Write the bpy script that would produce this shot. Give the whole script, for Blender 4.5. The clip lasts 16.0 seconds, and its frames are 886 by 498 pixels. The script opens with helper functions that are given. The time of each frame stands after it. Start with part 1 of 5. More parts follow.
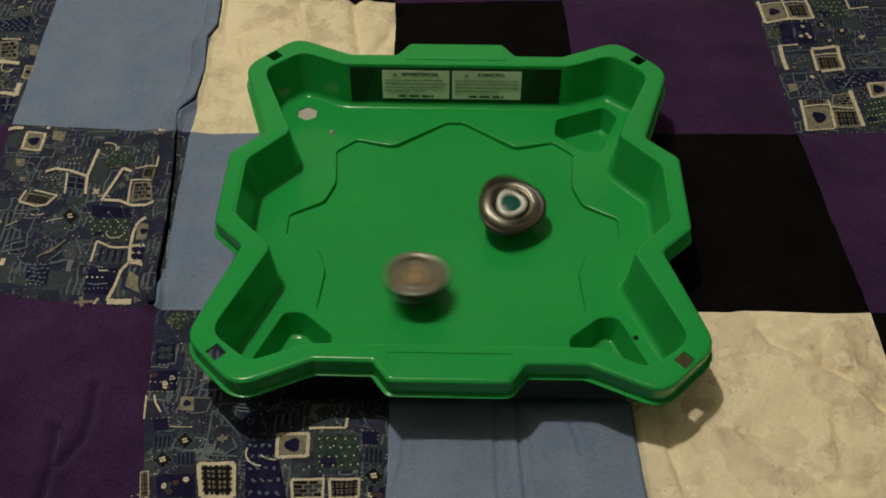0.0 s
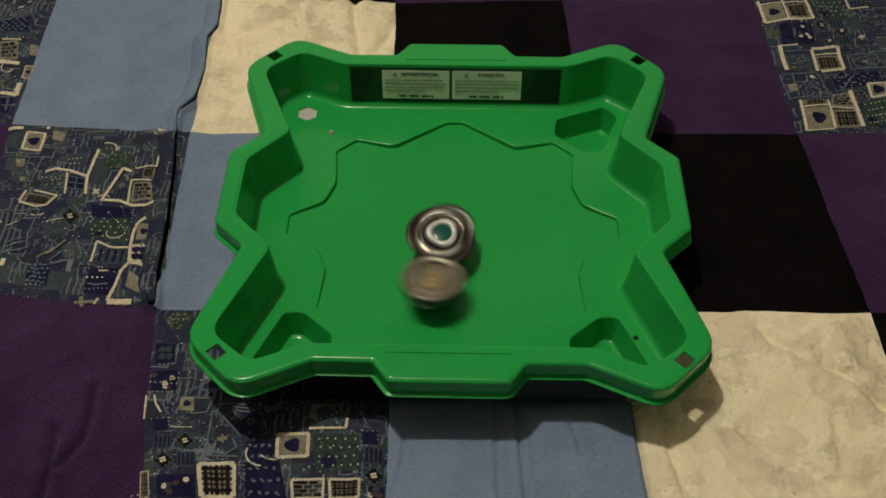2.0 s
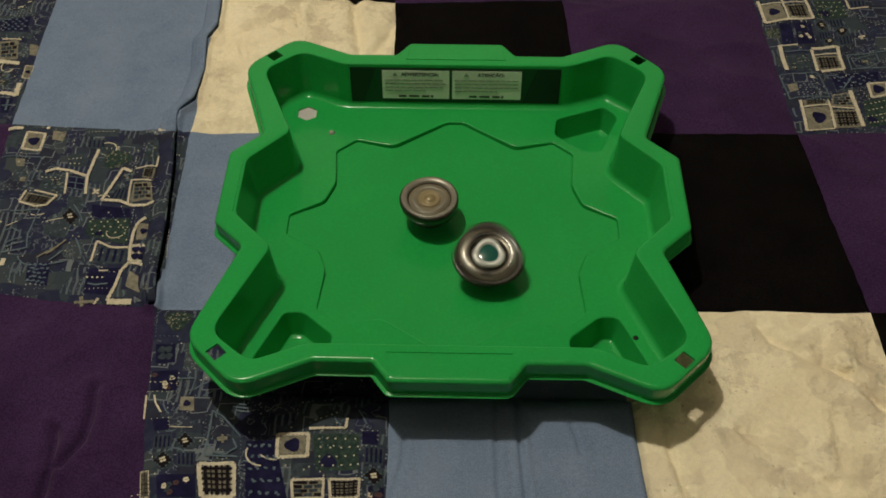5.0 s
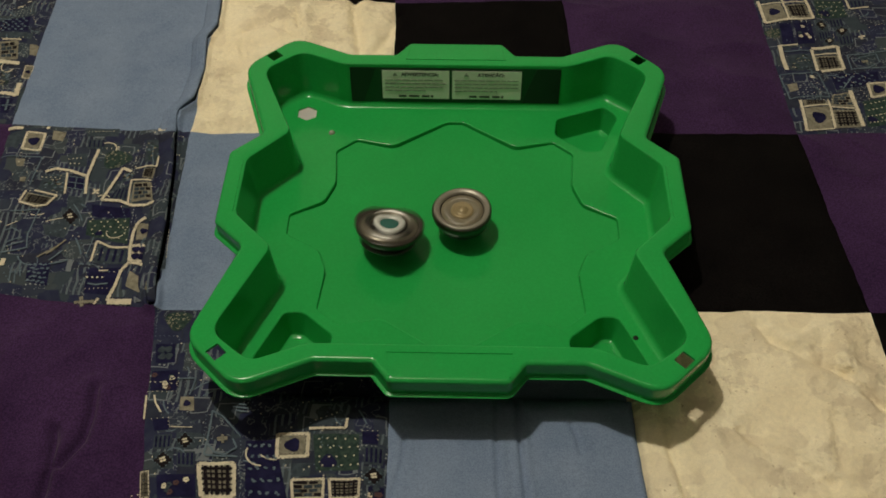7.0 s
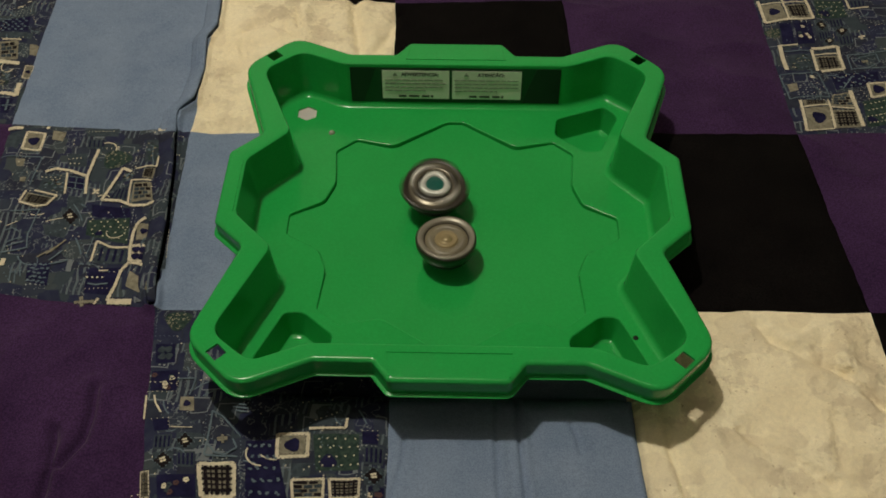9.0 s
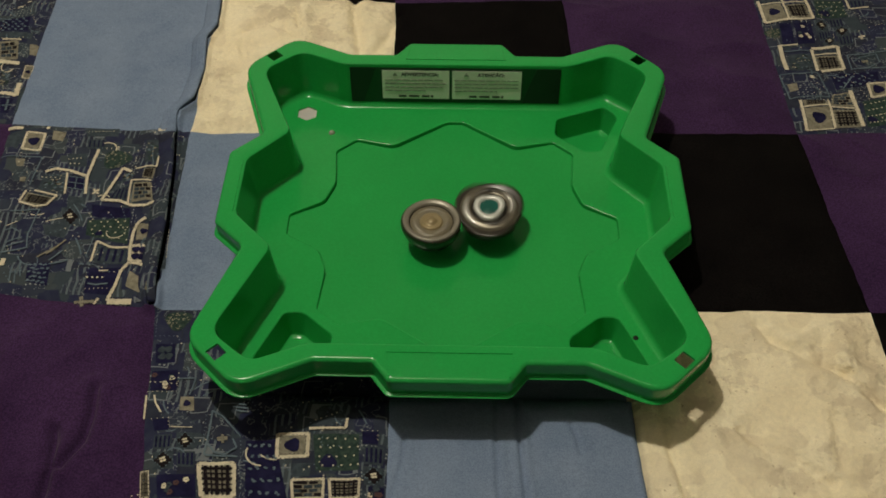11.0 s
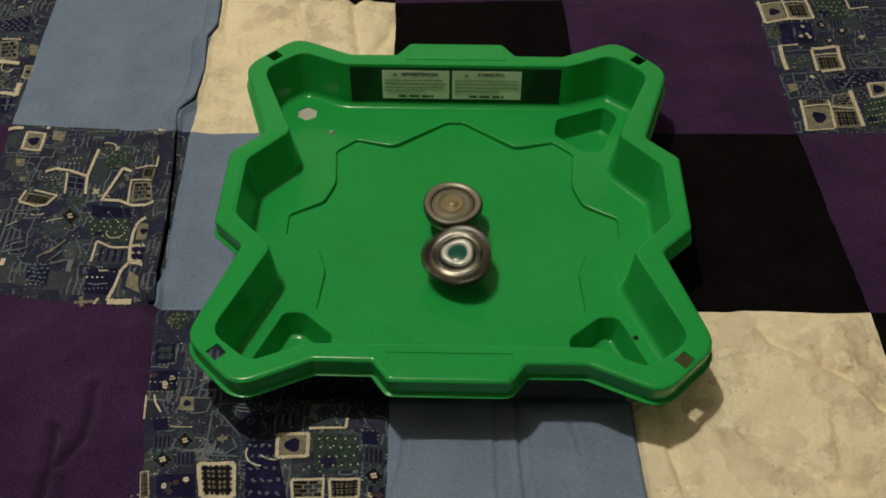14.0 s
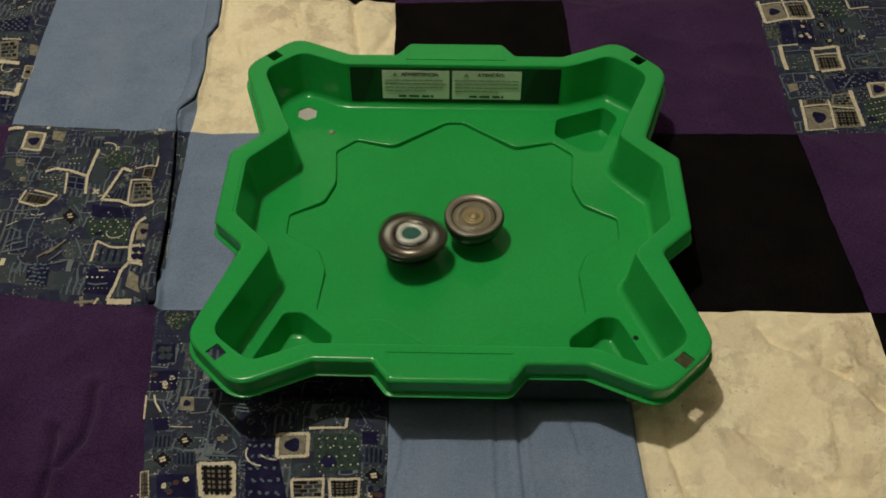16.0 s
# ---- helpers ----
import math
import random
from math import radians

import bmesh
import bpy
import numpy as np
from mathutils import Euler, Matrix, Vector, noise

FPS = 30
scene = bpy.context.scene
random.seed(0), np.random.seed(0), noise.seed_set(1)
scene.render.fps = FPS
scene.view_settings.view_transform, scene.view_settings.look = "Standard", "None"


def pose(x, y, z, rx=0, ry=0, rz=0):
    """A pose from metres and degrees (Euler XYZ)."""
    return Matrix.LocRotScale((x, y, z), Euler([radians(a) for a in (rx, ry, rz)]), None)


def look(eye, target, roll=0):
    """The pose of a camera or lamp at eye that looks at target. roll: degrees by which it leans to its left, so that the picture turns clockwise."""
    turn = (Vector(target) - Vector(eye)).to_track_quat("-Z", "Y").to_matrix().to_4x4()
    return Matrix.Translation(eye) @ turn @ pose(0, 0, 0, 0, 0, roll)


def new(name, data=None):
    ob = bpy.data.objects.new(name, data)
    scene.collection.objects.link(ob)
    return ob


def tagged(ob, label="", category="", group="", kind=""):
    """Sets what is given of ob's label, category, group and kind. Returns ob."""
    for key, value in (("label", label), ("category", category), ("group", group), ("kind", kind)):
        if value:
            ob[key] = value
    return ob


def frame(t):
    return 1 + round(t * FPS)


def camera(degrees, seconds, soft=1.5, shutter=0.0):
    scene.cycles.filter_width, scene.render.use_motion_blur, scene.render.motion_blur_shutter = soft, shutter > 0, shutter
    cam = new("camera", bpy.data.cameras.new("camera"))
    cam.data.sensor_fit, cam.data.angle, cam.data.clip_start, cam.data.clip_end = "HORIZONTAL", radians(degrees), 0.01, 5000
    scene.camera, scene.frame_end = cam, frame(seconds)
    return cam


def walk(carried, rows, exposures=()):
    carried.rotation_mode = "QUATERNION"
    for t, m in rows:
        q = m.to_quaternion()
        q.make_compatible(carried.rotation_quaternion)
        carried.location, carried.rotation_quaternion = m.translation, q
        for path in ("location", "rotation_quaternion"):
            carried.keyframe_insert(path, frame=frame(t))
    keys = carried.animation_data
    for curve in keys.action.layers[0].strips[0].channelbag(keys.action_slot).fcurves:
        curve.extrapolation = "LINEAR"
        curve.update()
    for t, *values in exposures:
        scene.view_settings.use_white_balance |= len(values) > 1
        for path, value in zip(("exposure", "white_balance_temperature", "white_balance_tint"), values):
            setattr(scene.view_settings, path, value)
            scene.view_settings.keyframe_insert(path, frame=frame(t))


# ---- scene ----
EYE = (0.00636, -0.60383, 0.67807)
AIM = (-0.00680, -0.06639, 0.062)
cam = camera(45.55, 16.0, soft=1.75, shutter=0.8)
walk(cam, [(0, look(EYE, AIM, -0.19)), (16, look(EYE, AIM, -0.19))], exposures=[(0, -0.09), (1.5, -0.07), (4, -0.02), (7, 0.0), (16, 0.0)])

# ---- light: one warm ceiling bulb in a closed room ----
world = bpy.data.worlds.new("world")
scene.world = world
world.use_nodes = True
world.node_tree.nodes["Background"].inputs[0].default_value = (1.0, 0.9, 0.75, 1)
world.node_tree.nodes["Background"].inputs[1].default_value = 0.001

bulb_data = bpy.data.lights.new("ceiling_bulb", "POINT")
bulb_data.energy, bulb_data.color, bulb_data.shadow_soft_size = 90.0, (1.0, 0.93, 0.755), 0.036
bulb = new("ceiling_bulb", bulb_data)
bulb.location = (-0.528, 0.144, 2.30)

RIM = 0.062      # height of the tray's rim above the quilt
SHELF = 0.0155   # height of the tray's flat shelf


# ---- materials ----
class Mat:
    """A node material with a few shorthands."""

    def __init__(self, name, rough=0.5, metal=0.0):
        self.m = bpy.data.materials.new(name)
        self.m.use_nodes = True
        self.t = self.m.node_tree
        self.b = self.t.nodes["Principled BSDF"]
        self.b.inputs["Roughness"].default_value = rough
        self.b.inputs["Metallic"].default_value = metal
        self.co = self.node("ShaderNodeTexCoord").outputs["Object"]

    def node(self, kind, **props):
        n = self.t.nodes.new(kind)
        for k, v in props.items():
            if k == "operation":
                n.operation = v
            elif k == "feature":
                n.feature = v
            elif k == "distance":
                n.distance = v
            elif k == "blend":
                n.blend_type = v
            elif k == "data":
                n.data_type = v
        return n

    def link(self, a, b):
        self.t.links.new(a, b)

    def noise(self, scale, detail=3.0, rough=0.55, co=None):
        n = self.node("ShaderNodeTexNoise")
        n.inputs["Scale"].default_value, n.inputs["Detail"].default_value, n.inputs["Roughness"].default_value = scale, detail, rough
        self.link(co or self.co, n.inputs["Vector"])
        return n.outputs["Fac"]

    def ramp(self, fac, stops, constant=False):
        n = self.node("ShaderNodeValToRGB")
        if constant:
            n.color_ramp.interpolation = "CONSTANT"
        e = n.color_ramp.elements
        while len(e) < len(stops):
            e.new(0.5)
        for el, (p, c) in zip(e, stops):
            el.position = p
            el.color = (*c, 1) if len(c) == 3 else c
        self.link(fac, n.inputs[0])
        return n.outputs[0]

    def math(self, op, a, b=None, c=None):
        n = self.node("ShaderNodeMath", operation=op)
        for i, v in enumerate((a, b, c)):
            if v is None:
                continue
            if isinstance(v, (int, float)):
                n.inputs[i].default_value = v
            else:
                self.link(v, n.inputs[i])
        return n.outputs[0]

    def mix(self, fac, a, b, blend="MIX"):
        n = self.node("ShaderNodeMix", data="RGBA", blend=blend)
        for i, v in ((0, fac), (6, a), (7, b)):
            if isinstance(v, (int, float)):
                n.inputs[i].default_value = v
            elif isinstance(v, tuple):
                n.inputs[i].default_value = (*v, 1)
            else:
                self.link(v, n.inputs[i])
        return n.outputs[2]

    def color(self, c):
        if isinstance(c, tuple):
            self.b.inputs["Base Color"].default_value = (*c, 1)
        else:
            self.link(c, self.b.inputs["Base Color"])
        return self

    def bump(self, height, strength, dist=0.001):
        n = self.node("ShaderNodeBump")
        n.inputs["Strength"].default_value, n.inputs["Distance"].default_value = strength, dist
        self.link(height, n.inputs["Height"])
        self.link(n.outputs[0], self.b.inputs["Normal"])
        return self


def speckled(name, dark, light, scale, rough, metal=0.0, bump=0.0, fine=900):
    s = Mat(name, rough, metal)
    s.color(s.mix(s.noise(scale, 4), dark, light))
    if bump:
        s.bump(s.noise(fine, 2), bump, 0.0004)
    return s.m


def cloth(name, dark, light, mottling, weave=1500, stains=None, grain=0.06, sheen=0.0):
    """Woven cotton: two scales of mottling, thread relief and a soft sheen."""
    s = Mat(name, 0.9)
    s.b.inputs["Specular IOR Level"].default_value = 0.06
    s.b.inputs["Sheen Weight"].default_value, s.b.inputs["Sheen Roughness"].default_value = sheen, 0.4
    big = s.ramp(s.noise(mottling, 4), [(0.3, dark), (0.7, light)])
    small = s.ramp(s.noise(260, 3), [(0.3, (0.94, 0.94, 0.94)), (0.7, (1.05, 1.05, 1.05))])
    col = s.mix(1.0, big, small, "MULTIPLY")
    thread = s.ramp(s.noise(weave, 1), [(0.35, (1 - grain,) * 3), (0.65, (1 + grain,) * 3)])
    col = s.mix(1.0, col, thread, "MULTIPLY")
    if stains:
        # tide marks with a soft but definite edge, in some places only
        where = s.ramp(s.noise(8, 2), [(0.44, (0, 0, 0)), (0.55, (1, 1, 1))])
        mark = s.ramp(s.noise(30, 6, 0.66), [(0.518, (0, 0, 0)), (0.530, (0.34, 0.34, 0.34)), (0.62, (0.46, 0.46, 0.46)), (0.72, (0.62, 0.62, 0.62))])
        col = s.mix(s.math("MULTIPLY", mark, where), col, stains)
        wash = s.ramp(s.noise(17, 2), [(0.535, (0, 0, 0)), (0.550, (0.24, 0.24, 0.24)), (0.7, (0.16, 0.16, 0.16))])
        col = s.mix(wash, col, stains)
        speck = s.ramp(s.noise(260, 2, 0.6), [(0.68, (1.0, 1.0, 1.0)), (0.72, (0.62, 0.57, 0.50))])
        col = s.mix(where, col, s.mix(1.0, col, speck, "MULTIPLY"))
        ridge = s.math("ABSOLUTE", s.math("SUBTRACT", s.noise(48, 4, 0.6), 0.5))
        crumple = s.math("MULTIPLY_ADD", s.noise(70, 5, 0.62), 0.6, s.math("MULTIPLY", ridge, -1.7))
        crumple = s.math("MULTIPLY_ADD", crumple, s.math("MULTIPLY_ADD", where, 0.9, 0.12), s.math("MULTIPLY", s.noise(weave, 2), 0.05))
        s.color(col)
        s.bump(crumple, 0.85, 0.0052)
        return s.m
    s.color(col)
    s.bump(s.noise(weave, 2), 0.25, 0.0006)
    return s.m


M_BLUE = cloth("blue_cotton", (0.168, 0.225, 0.340), (0.214, 0.275, 0.398), 24, 900, grain=0.12)
M_CREAM = cloth("cream_cotton", (0.92, 0.80, 0.56), (0.98, 0.88, 0.66), 16, stains=(0.58, 0.465, 0.32))
M_BLACK = cloth("black_cotton", (0.0026, 0.0020, 0.0022), (0.0056, 0.0046, 0.0046), 22, 700, grain=0.5)
M_PURPLE = cloth("purple_cotton", (0.034, 0.0145, 0.052), (0.055, 0.025, 0.080), 14, 700, grain=0.28, sheen=0.20)


def print_cloth():
    """Navy cotton printed with small irregular blocks, dots and stripes."""
    s = Mat("printed_navy_cotton", 0.9)
    s.b.inputs["Specular IOR Level"].default_value = 0.06
    warp = s.node("ShaderNodeTexNoise")
    warp.inputs["Scale"].default_value = 22
    s.link(s.co, warp.inputs["Vector"])
    add = s.node("ShaderNodeVectorMath", operation="MULTIPLY_ADD")
    s.link(warp.outputs["Color"], add.inputs[0])
    add.inputs[1].default_value = (0.012, 0.012, 0.0)
    s.link(s.co, add.inputs[2])
    co = add.outputs[0]

    def cells(scale, randomness, distance="CHEBYCHEV", feature="F1"):
        v = s.node("ShaderNodeTexVoronoi", feature=feature, distance=distance)
        v.inputs["Scale"].default_value, v.inputs["Randomness"].default_value = scale, randomness
        s.link(co, v.inputs["Vector"])
        return v

    block = cells(58, 0.8)
    pick = s.node("ShaderNodeSeparateColor")
    s.link(block.outputs["Color"], pick.inputs[0])
    r, g, b = pick.outputs
    base = s.ramp(r, [(0.0, (0.014, 0.013, 0.050)), (0.25, (0.028, 0.032, 0.058)), (0.42, (0.017, 0.015, 0.036)), (0.6, (0.036, 0.048, 0.062)),
                      (0.75, (0.016, 0.014, 0.056)), (0.92, (0.050, 0.060, 0.068))], True)
    col = s.mix(s.noise(140, 3), base, s.mix(0.5, base, (0.07, 0.09, 0.11)))
    # dots in some blocks
    dot = cells(270, 0.35, "EUCLIDEAN")
    is_dot = s.math("LESS_THAN", dot.outputs["Distance"], 0.22)
    dots = s.math("MULTIPLY", is_dot, s.math("GREATER_THAN", g, 0.70))
    col = s.mix(dots, col, (0.26, 0.28, 0.28))
    # stripes in others
    wave = s.node("ShaderNodeTexWave")
    wave.inputs["Scale"].default_value, wave.inputs["Distortion"].default_value = 60, 1.5
    s.link(co, wave.inputs["Vector"])
    stripes = s.math("MULTIPLY", s.math("GREATER_THAN", wave.outputs["Fac"], 0.72), s.math("LESS_THAN", g, 0.13))
    col = s.mix(stripes, col, (0.11, 0.135, 0.155))
    # thin pale outlines round a part of the blocks
    ring = s.math("MULTIPLY", s.math("GREATER_THAN", block.outputs["Distance"], 0.36), s.math("LESS_THAN", block.outputs["Distance"], 0.42))
    ring = s.math("MULTIPLY", ring, s.math("GREATER_THAN", b, 0.72))
    col = s.mix(ring, col, (0.17, 0.19, 0.21))
    # scribbled pale sprigs
    scribble = s.ramp(s.noise(95, 2), [(0.485, (0, 0, 0)), (0.497, (1, 1, 1)), (0.503, (1, 1, 1)), (0.515, (0, 0, 0))])
    sprig = s.math("MULTIPLY", scribble, s.math("LESS_THAN", b, 0.35))
    col = s.mix(sprig, col, (0.18, 0.20, 0.21))
    s.color(col)
    s.bump(s.noise(1500, 2), 0.25, 0.0006)
    return s.m


M_PRINT = print_cloth()
M_INK = {"cream": cloth("cream_print", (0.58, 0.52, 0.39), (0.72, 0.65, 0.50), 160), "slate": cloth("slate_print", (0.090, 0.125, 0.160), (0.145, 0.190, 0.225), 60),
         "olive": cloth("olive_print", (0.016, 0.032, 0.030), (0.052, 0.080, 0.066), 320), "navy": cloth("navy_print", (0.009, 0.008, 0.031), (0.020, 0.019, 0.060), 90),
         "teal": cloth("teal_print", (0.032, 0.043, 0.056), (0.060, 0.078, 0.094), 190), "sand": cloth("sand_print", (0.16, 0.15, 0.115), (0.30, 0.275, 0.21), 240),
         "dark": cloth("brown_black_print", (0.010, 0.008, 0.010), (0.022, 0.017, 0.020), 160), "rust": cloth("dull_rose_print", (0.07, 0.04, 0.045), (0.11, 0.065, 0.065), 160)}
M_BACKING = speckled("quilt_backing", (0.35, 0.32, 0.28), (0.45, 0.42, 0.36), 20, 0.9)


def green_plastic():
    s = Mat("green_moulded_plastic", 0.3)
    s.b.inputs["Specular IOR Level"].default_value = 0.42
    col = s.ramp(s.noise(9, 3), [(0.3, (0.017, 0.350, 0.070)), (0.7, (0.021, 0.382, 0.079))])
    scuff = s.ramp(s.noise(420, 4, 0.7), [(0.42, (0.93, 0.95, 0.93)), (0.7, (1.06, 1.04, 1.06))])
    s.color(s.mix(1.0, col, scuff, "MULTIPLY"))
    s.link(s.ramp(s.noise(60, 4), [(0.3, (0.13, 0.13, 0.13)), (0.7, (0.24, 0.24, 0.24))]), s.b.inputs["Roughness"])
    s.bump(s.noise(700, 2), 0.05, 0.0003)
    return s.m


M_GREEN = green_plastic()
M_STICKER_DARK = speckled("black_sticker", (0.006, 0.009, 0.006), (0.010, 0.013, 0.010), 60, 0.35)
M_STICKER_GREEN = speckled("dark_green_sticker", (0.006, 0.040, 0.012), (0.008, 0.052, 0.016), 60, 0.35)
M_LABEL = speckled("white_label_paper", (0.76, 0.79, 0.70), (0.84, 0.86, 0.77), 90, 0.5)
M_LABEL_INK = speckled("dark_label_ink", (0.02, 0.03, 0.02), (0.04, 0.05, 0.04), 90, 0.5)
M_LABEL_GREY = speckled("grey_label_ink", (0.24, 0.27, 0.22), (0.34, 0.37, 0.31), 400, 0.5)
M_SCREW = speckled("pale_screw", (0.36, 0.36, 0.28), (0.44, 0.44, 0.35), 300, 0.45)
M_INSERT = speckled("pale_grey_plastic", (0.50, 0.47, 0.46), (0.56, 0.53, 0.51), 120, 0.5)
# near-black that stands for the shade inside a small hole
M_HOLE_SHADE = speckled("hole_shade_black", (0.003, 0.004, 0.003), (0.005, 0.006, 0.005), 60, 0.8)
M_STEEL = speckled("worn_steel", (0.56, 0.55, 0.52), (0.74, 0.72, 0.68), 220, 0.24, 0.45, 0.1, 500)
M_GUNMETAL = speckled("dark_polished_metal", (0.10, 0.088, 0.066), (0.26, 0.235, 0.185), 150, 0.30, 0.6, 0.15, 400)
M_CAP = speckled("silver_cap", (0.52, 0.53, 0.50), (0.70, 0.71, 0.67), 240, 0.36, 0.2, 0.1, 500)
M_DULL_STEEL = speckled("dull_zinc_ring", (0.20, 0.185, 0.150), (0.31, 0.285, 0.235), 180, 0.38, 0.35, 0.1, 500)
M_BROWN = speckled("smoky_brown_plastic", (0.013, 0.0105, 0.007), (0.036, 0.029, 0.020), 140, 0.30)
M_DARK = speckled("black_plastic", (0.010, 0.009, 0.008), (0.020, 0.018, 0.015), 90, 0.35)
M_TAN = speckled("tan_plastic", (0.15, 0.130, 0.085), (0.22, 0.19, 0.125), 150, 0.4)
M_GOLD = speckled("gold_plastic", (0.25, 0.195, 0.10), (0.34, 0.27, 0.145), 150, 0.35, 0.2)
M_TEAL = speckled("teal_emblem", (0.010, 0.080, 0.068), (0.018, 0.125, 0.10), 200, 0.14)
M_RED = speckled("dark_red_plastic", (0.10, 0.012, 0.008), (0.15, 0.02, 0.012), 120, 0.35)
M_WALL = speckled("painted_plaster", (0.24, 0.225, 0.195), (0.30, 0.28, 0.245), 6, 0.9, 0.0, 0.2, 300)
# white for the unseen north wall only, added to reflect light onto the tray
M_REFLECTOR_WALL = speckled("white_reflector_plaster", (0.72, 0.70, 0.64), (0.80, 0.78, 0.72), 6, 0.9, 0.0, 0.2, 300)
M_FLOOR = speckled("brown_floorboards", (0.10, 0.065, 0.04), (0.16, 0.10, 0.06), 8, 0.6)


# ---- mesh helpers ----
def mesh_of(name, verts, faces, materials, smooth=False, sharp=None):
    me = bpy.data.meshes.new(name)
    me.from_pydata([tuple(v) for v in verts], [], faces)
    for m in materials:
        me.materials.append(m)
    if smooth:
        me.polygons.foreach_set("use_smooth", [True] * len(me.polygons))
        if sharp:
            me.set_sharp_from_angle(angle=radians(sharp))
    me.update()
    return me


def part(name, bm, material, parent, label=""):
    """One mesh object under a thing; bm is a bmesh or a mesh."""
    if isinstance(bm, bmesh.types.BMesh):
        me = bpy.data.meshes.new(name)
        bm.to_mesh(me)
        bm.free()
        me.materials.append(material)
    else:
        me = bm
    ob = new(name, me)
    ob.parent = parent
    return tagged(ob, label=label)


def box(bm, x0, x1, y0, y1, z0, z1):
    v = [bm.verts.new((x, y, z)) for z in (z0, z1) for y in (y0, y1) for x in (x0, x1)]
    for f in ((0, 2, 3, 1), (4, 5, 7, 6), (0, 1, 5, 4), (2, 6, 7, 3), (0, 4, 6, 2), (1, 3, 7, 5)):
        bm.faces.new([v[i] for i in f])


def slab(name, x0, x1, y0, y1, z0, z1, material):
    bm = bmesh.new()
    box(bm, x0, x1, y0, y1, z0, z1)
    return tagged(part(name, bm, material, None), kind="structure")


def fillet(points, radii, steps=5):
    """A closed outline with rounded corners."""
    out = []
    n = len(points)
    for i, p in enumerate(points):
        p, a, b = Vector(p), Vector(points[i - 1]), Vector(points[(i + 1) % n])
        u, w = (a - p), (b - p)
        r = radii[i]
        cut = min(r, 0.45 * u.length, 0.45 * w.length)
        p0, p1 = p + u.normalized() * cut, p + w.normalized() * cut
        for k in range(steps + 1):
            s = k / steps
            out.append((1 - s) ** 2 * p0 + 2 * s * (1 - s) * p + s * s * p1)
    return out


def inset(loop, d):
    """The outline moved inwards by d (outwards if negative); the loop runs counterclockwise."""
    out = []
    n = len(loop)
    for i, p in enumerate(loop):
        a, b = (p - loop[i - 1]).normalized(), (loop[(i + 1) % n] - p).normalized()
        na, nb = Vector((-a.y, a.x)), Vector((-b.y, b.x))
        m = (na + nb)
        m = m / max(0.35, m.length_squared / 2) if m.length > 1e-6 else na
        out.append(p + m * d)
    return out


def mirrored(quarter):
    """A quarter outline (from the +y axis round to the +x axis), as a closed counterclockwise loop."""
    right = quarter + [(x, -y) for x, y in reversed(quarter)]
    loop = right + [(-x, y) for x, y in reversed(right)]
    return [Vector(p) for p in reversed(loop)]


def four(radii):
    """Corner radii of a quarter outline, for all four quarters."""
    return (radii + radii[::-1]) * 2


class Shell:
    """Collects vertices and faces."""

    def __init__(self):
        self.v, self.f = [], []

    def ring(self, loop, z):
        start = len(self.v)
        self.v += [(p.x, p.y, z) for p in loop]
        return list(range(start, start + len(loop)))

    def strip(self, a, b):
        n = len(a)
        self.f += [(a[i], a[(i + 1) % n], b[(i + 1) % n], b[i]) for i in range(n)]

    def rings(self, levels):
        made = [self.ring(loop, z) for loop, z in levels]
        for a, b in zip(made, made[1:]):
            self.strip(a, b)

    def fill(self, outer, holes, height, spots=(), flip=False):
        """Fills an outline with holes; height is a function of x, y."""
        from mathutils.geometry import delaunay_2d_cdt
        pts, loops = [], []
        for loop in [outer] + holes:
            loops.append(list(range(len(pts), len(pts) + len(loop))))
            pts += [Vector((p.x, p.y)) for p in loop]
        pts += [Vector(s) for s in spots]
        edges = [(l[i], l[(i + 1) % len(l)]) for l in loops for i in range(len(l))]
        vs, _, fs, *_ = delaunay_2d_cdt(pts, edges, [], 0, 1e-6)

        def inside(c, loop):
            hit = False
            for i in range(len(loop)):
                a, b = loop[i - 1], loop[i]
                if (a.y > c.y) != (b.y > c.y) and c.x < (b.x - a.x) * (c.y - a.y) / (b.y - a.y) + a.x:
                    hit = not hit
            return hit

        base = len(self.v)
        self.v += [(p.x, p.y, height(p.x, p.y)) for p in vs]
        for f in fs:
            c = sum((vs[i] for i in f), Vector((0, 0))) / len(f)
            if inside(c, outer) and not any(inside(c, h) for h in holes):
                a, b, d = (vs[f[0]], vs[f[1]], vs[f[2]])
                up = (b - a).cross(d - a) > 0
                f = [base + i for i in f]
                self.f.append(tuple(f if up != flip else reversed(f)))


def lathe(bm, profile, steps=64, lobes=0, depth=0.0, lift=0.0):
    """A body of revolution; lobes press the outer radius in and out."""
    rings = []
    top = max(r for r, _ in profile)
    for r, z in profile:
        if r < 1e-5:
            rings.append([bm.verts.new((0, 0, z))])
            continue
        ring = []
        for k in range(steps):
            a = 2 * math.pi * k / steps
            w = math.cos(lobes * a) if lobes else 0.0
            rr = r + depth * w * (r / top) ** 2
            ring.append(bm.verts.new((rr * math.cos(a), rr * math.sin(a), z + lift * w * (r / top))))
        rings.append(ring)
    for a, b in zip(rings, rings[1:]):
        for k in range(steps):
            k2 = (k + 1) % steps
            if len(a) == 1:
                bm.faces.new((a[0], b[k], b[k2])[::-1])
            elif len(b) == 1:
                bm.faces.new((a[k], a[k2], b[0]))
            else:
                bm.faces.new((a[k], a[k2], b[k2], b[k]))
    for f in bm.faces:
        f.smooth = True
    bmesh.ops.recalc_face_normals(bm, faces=bm.faces)
    return bm


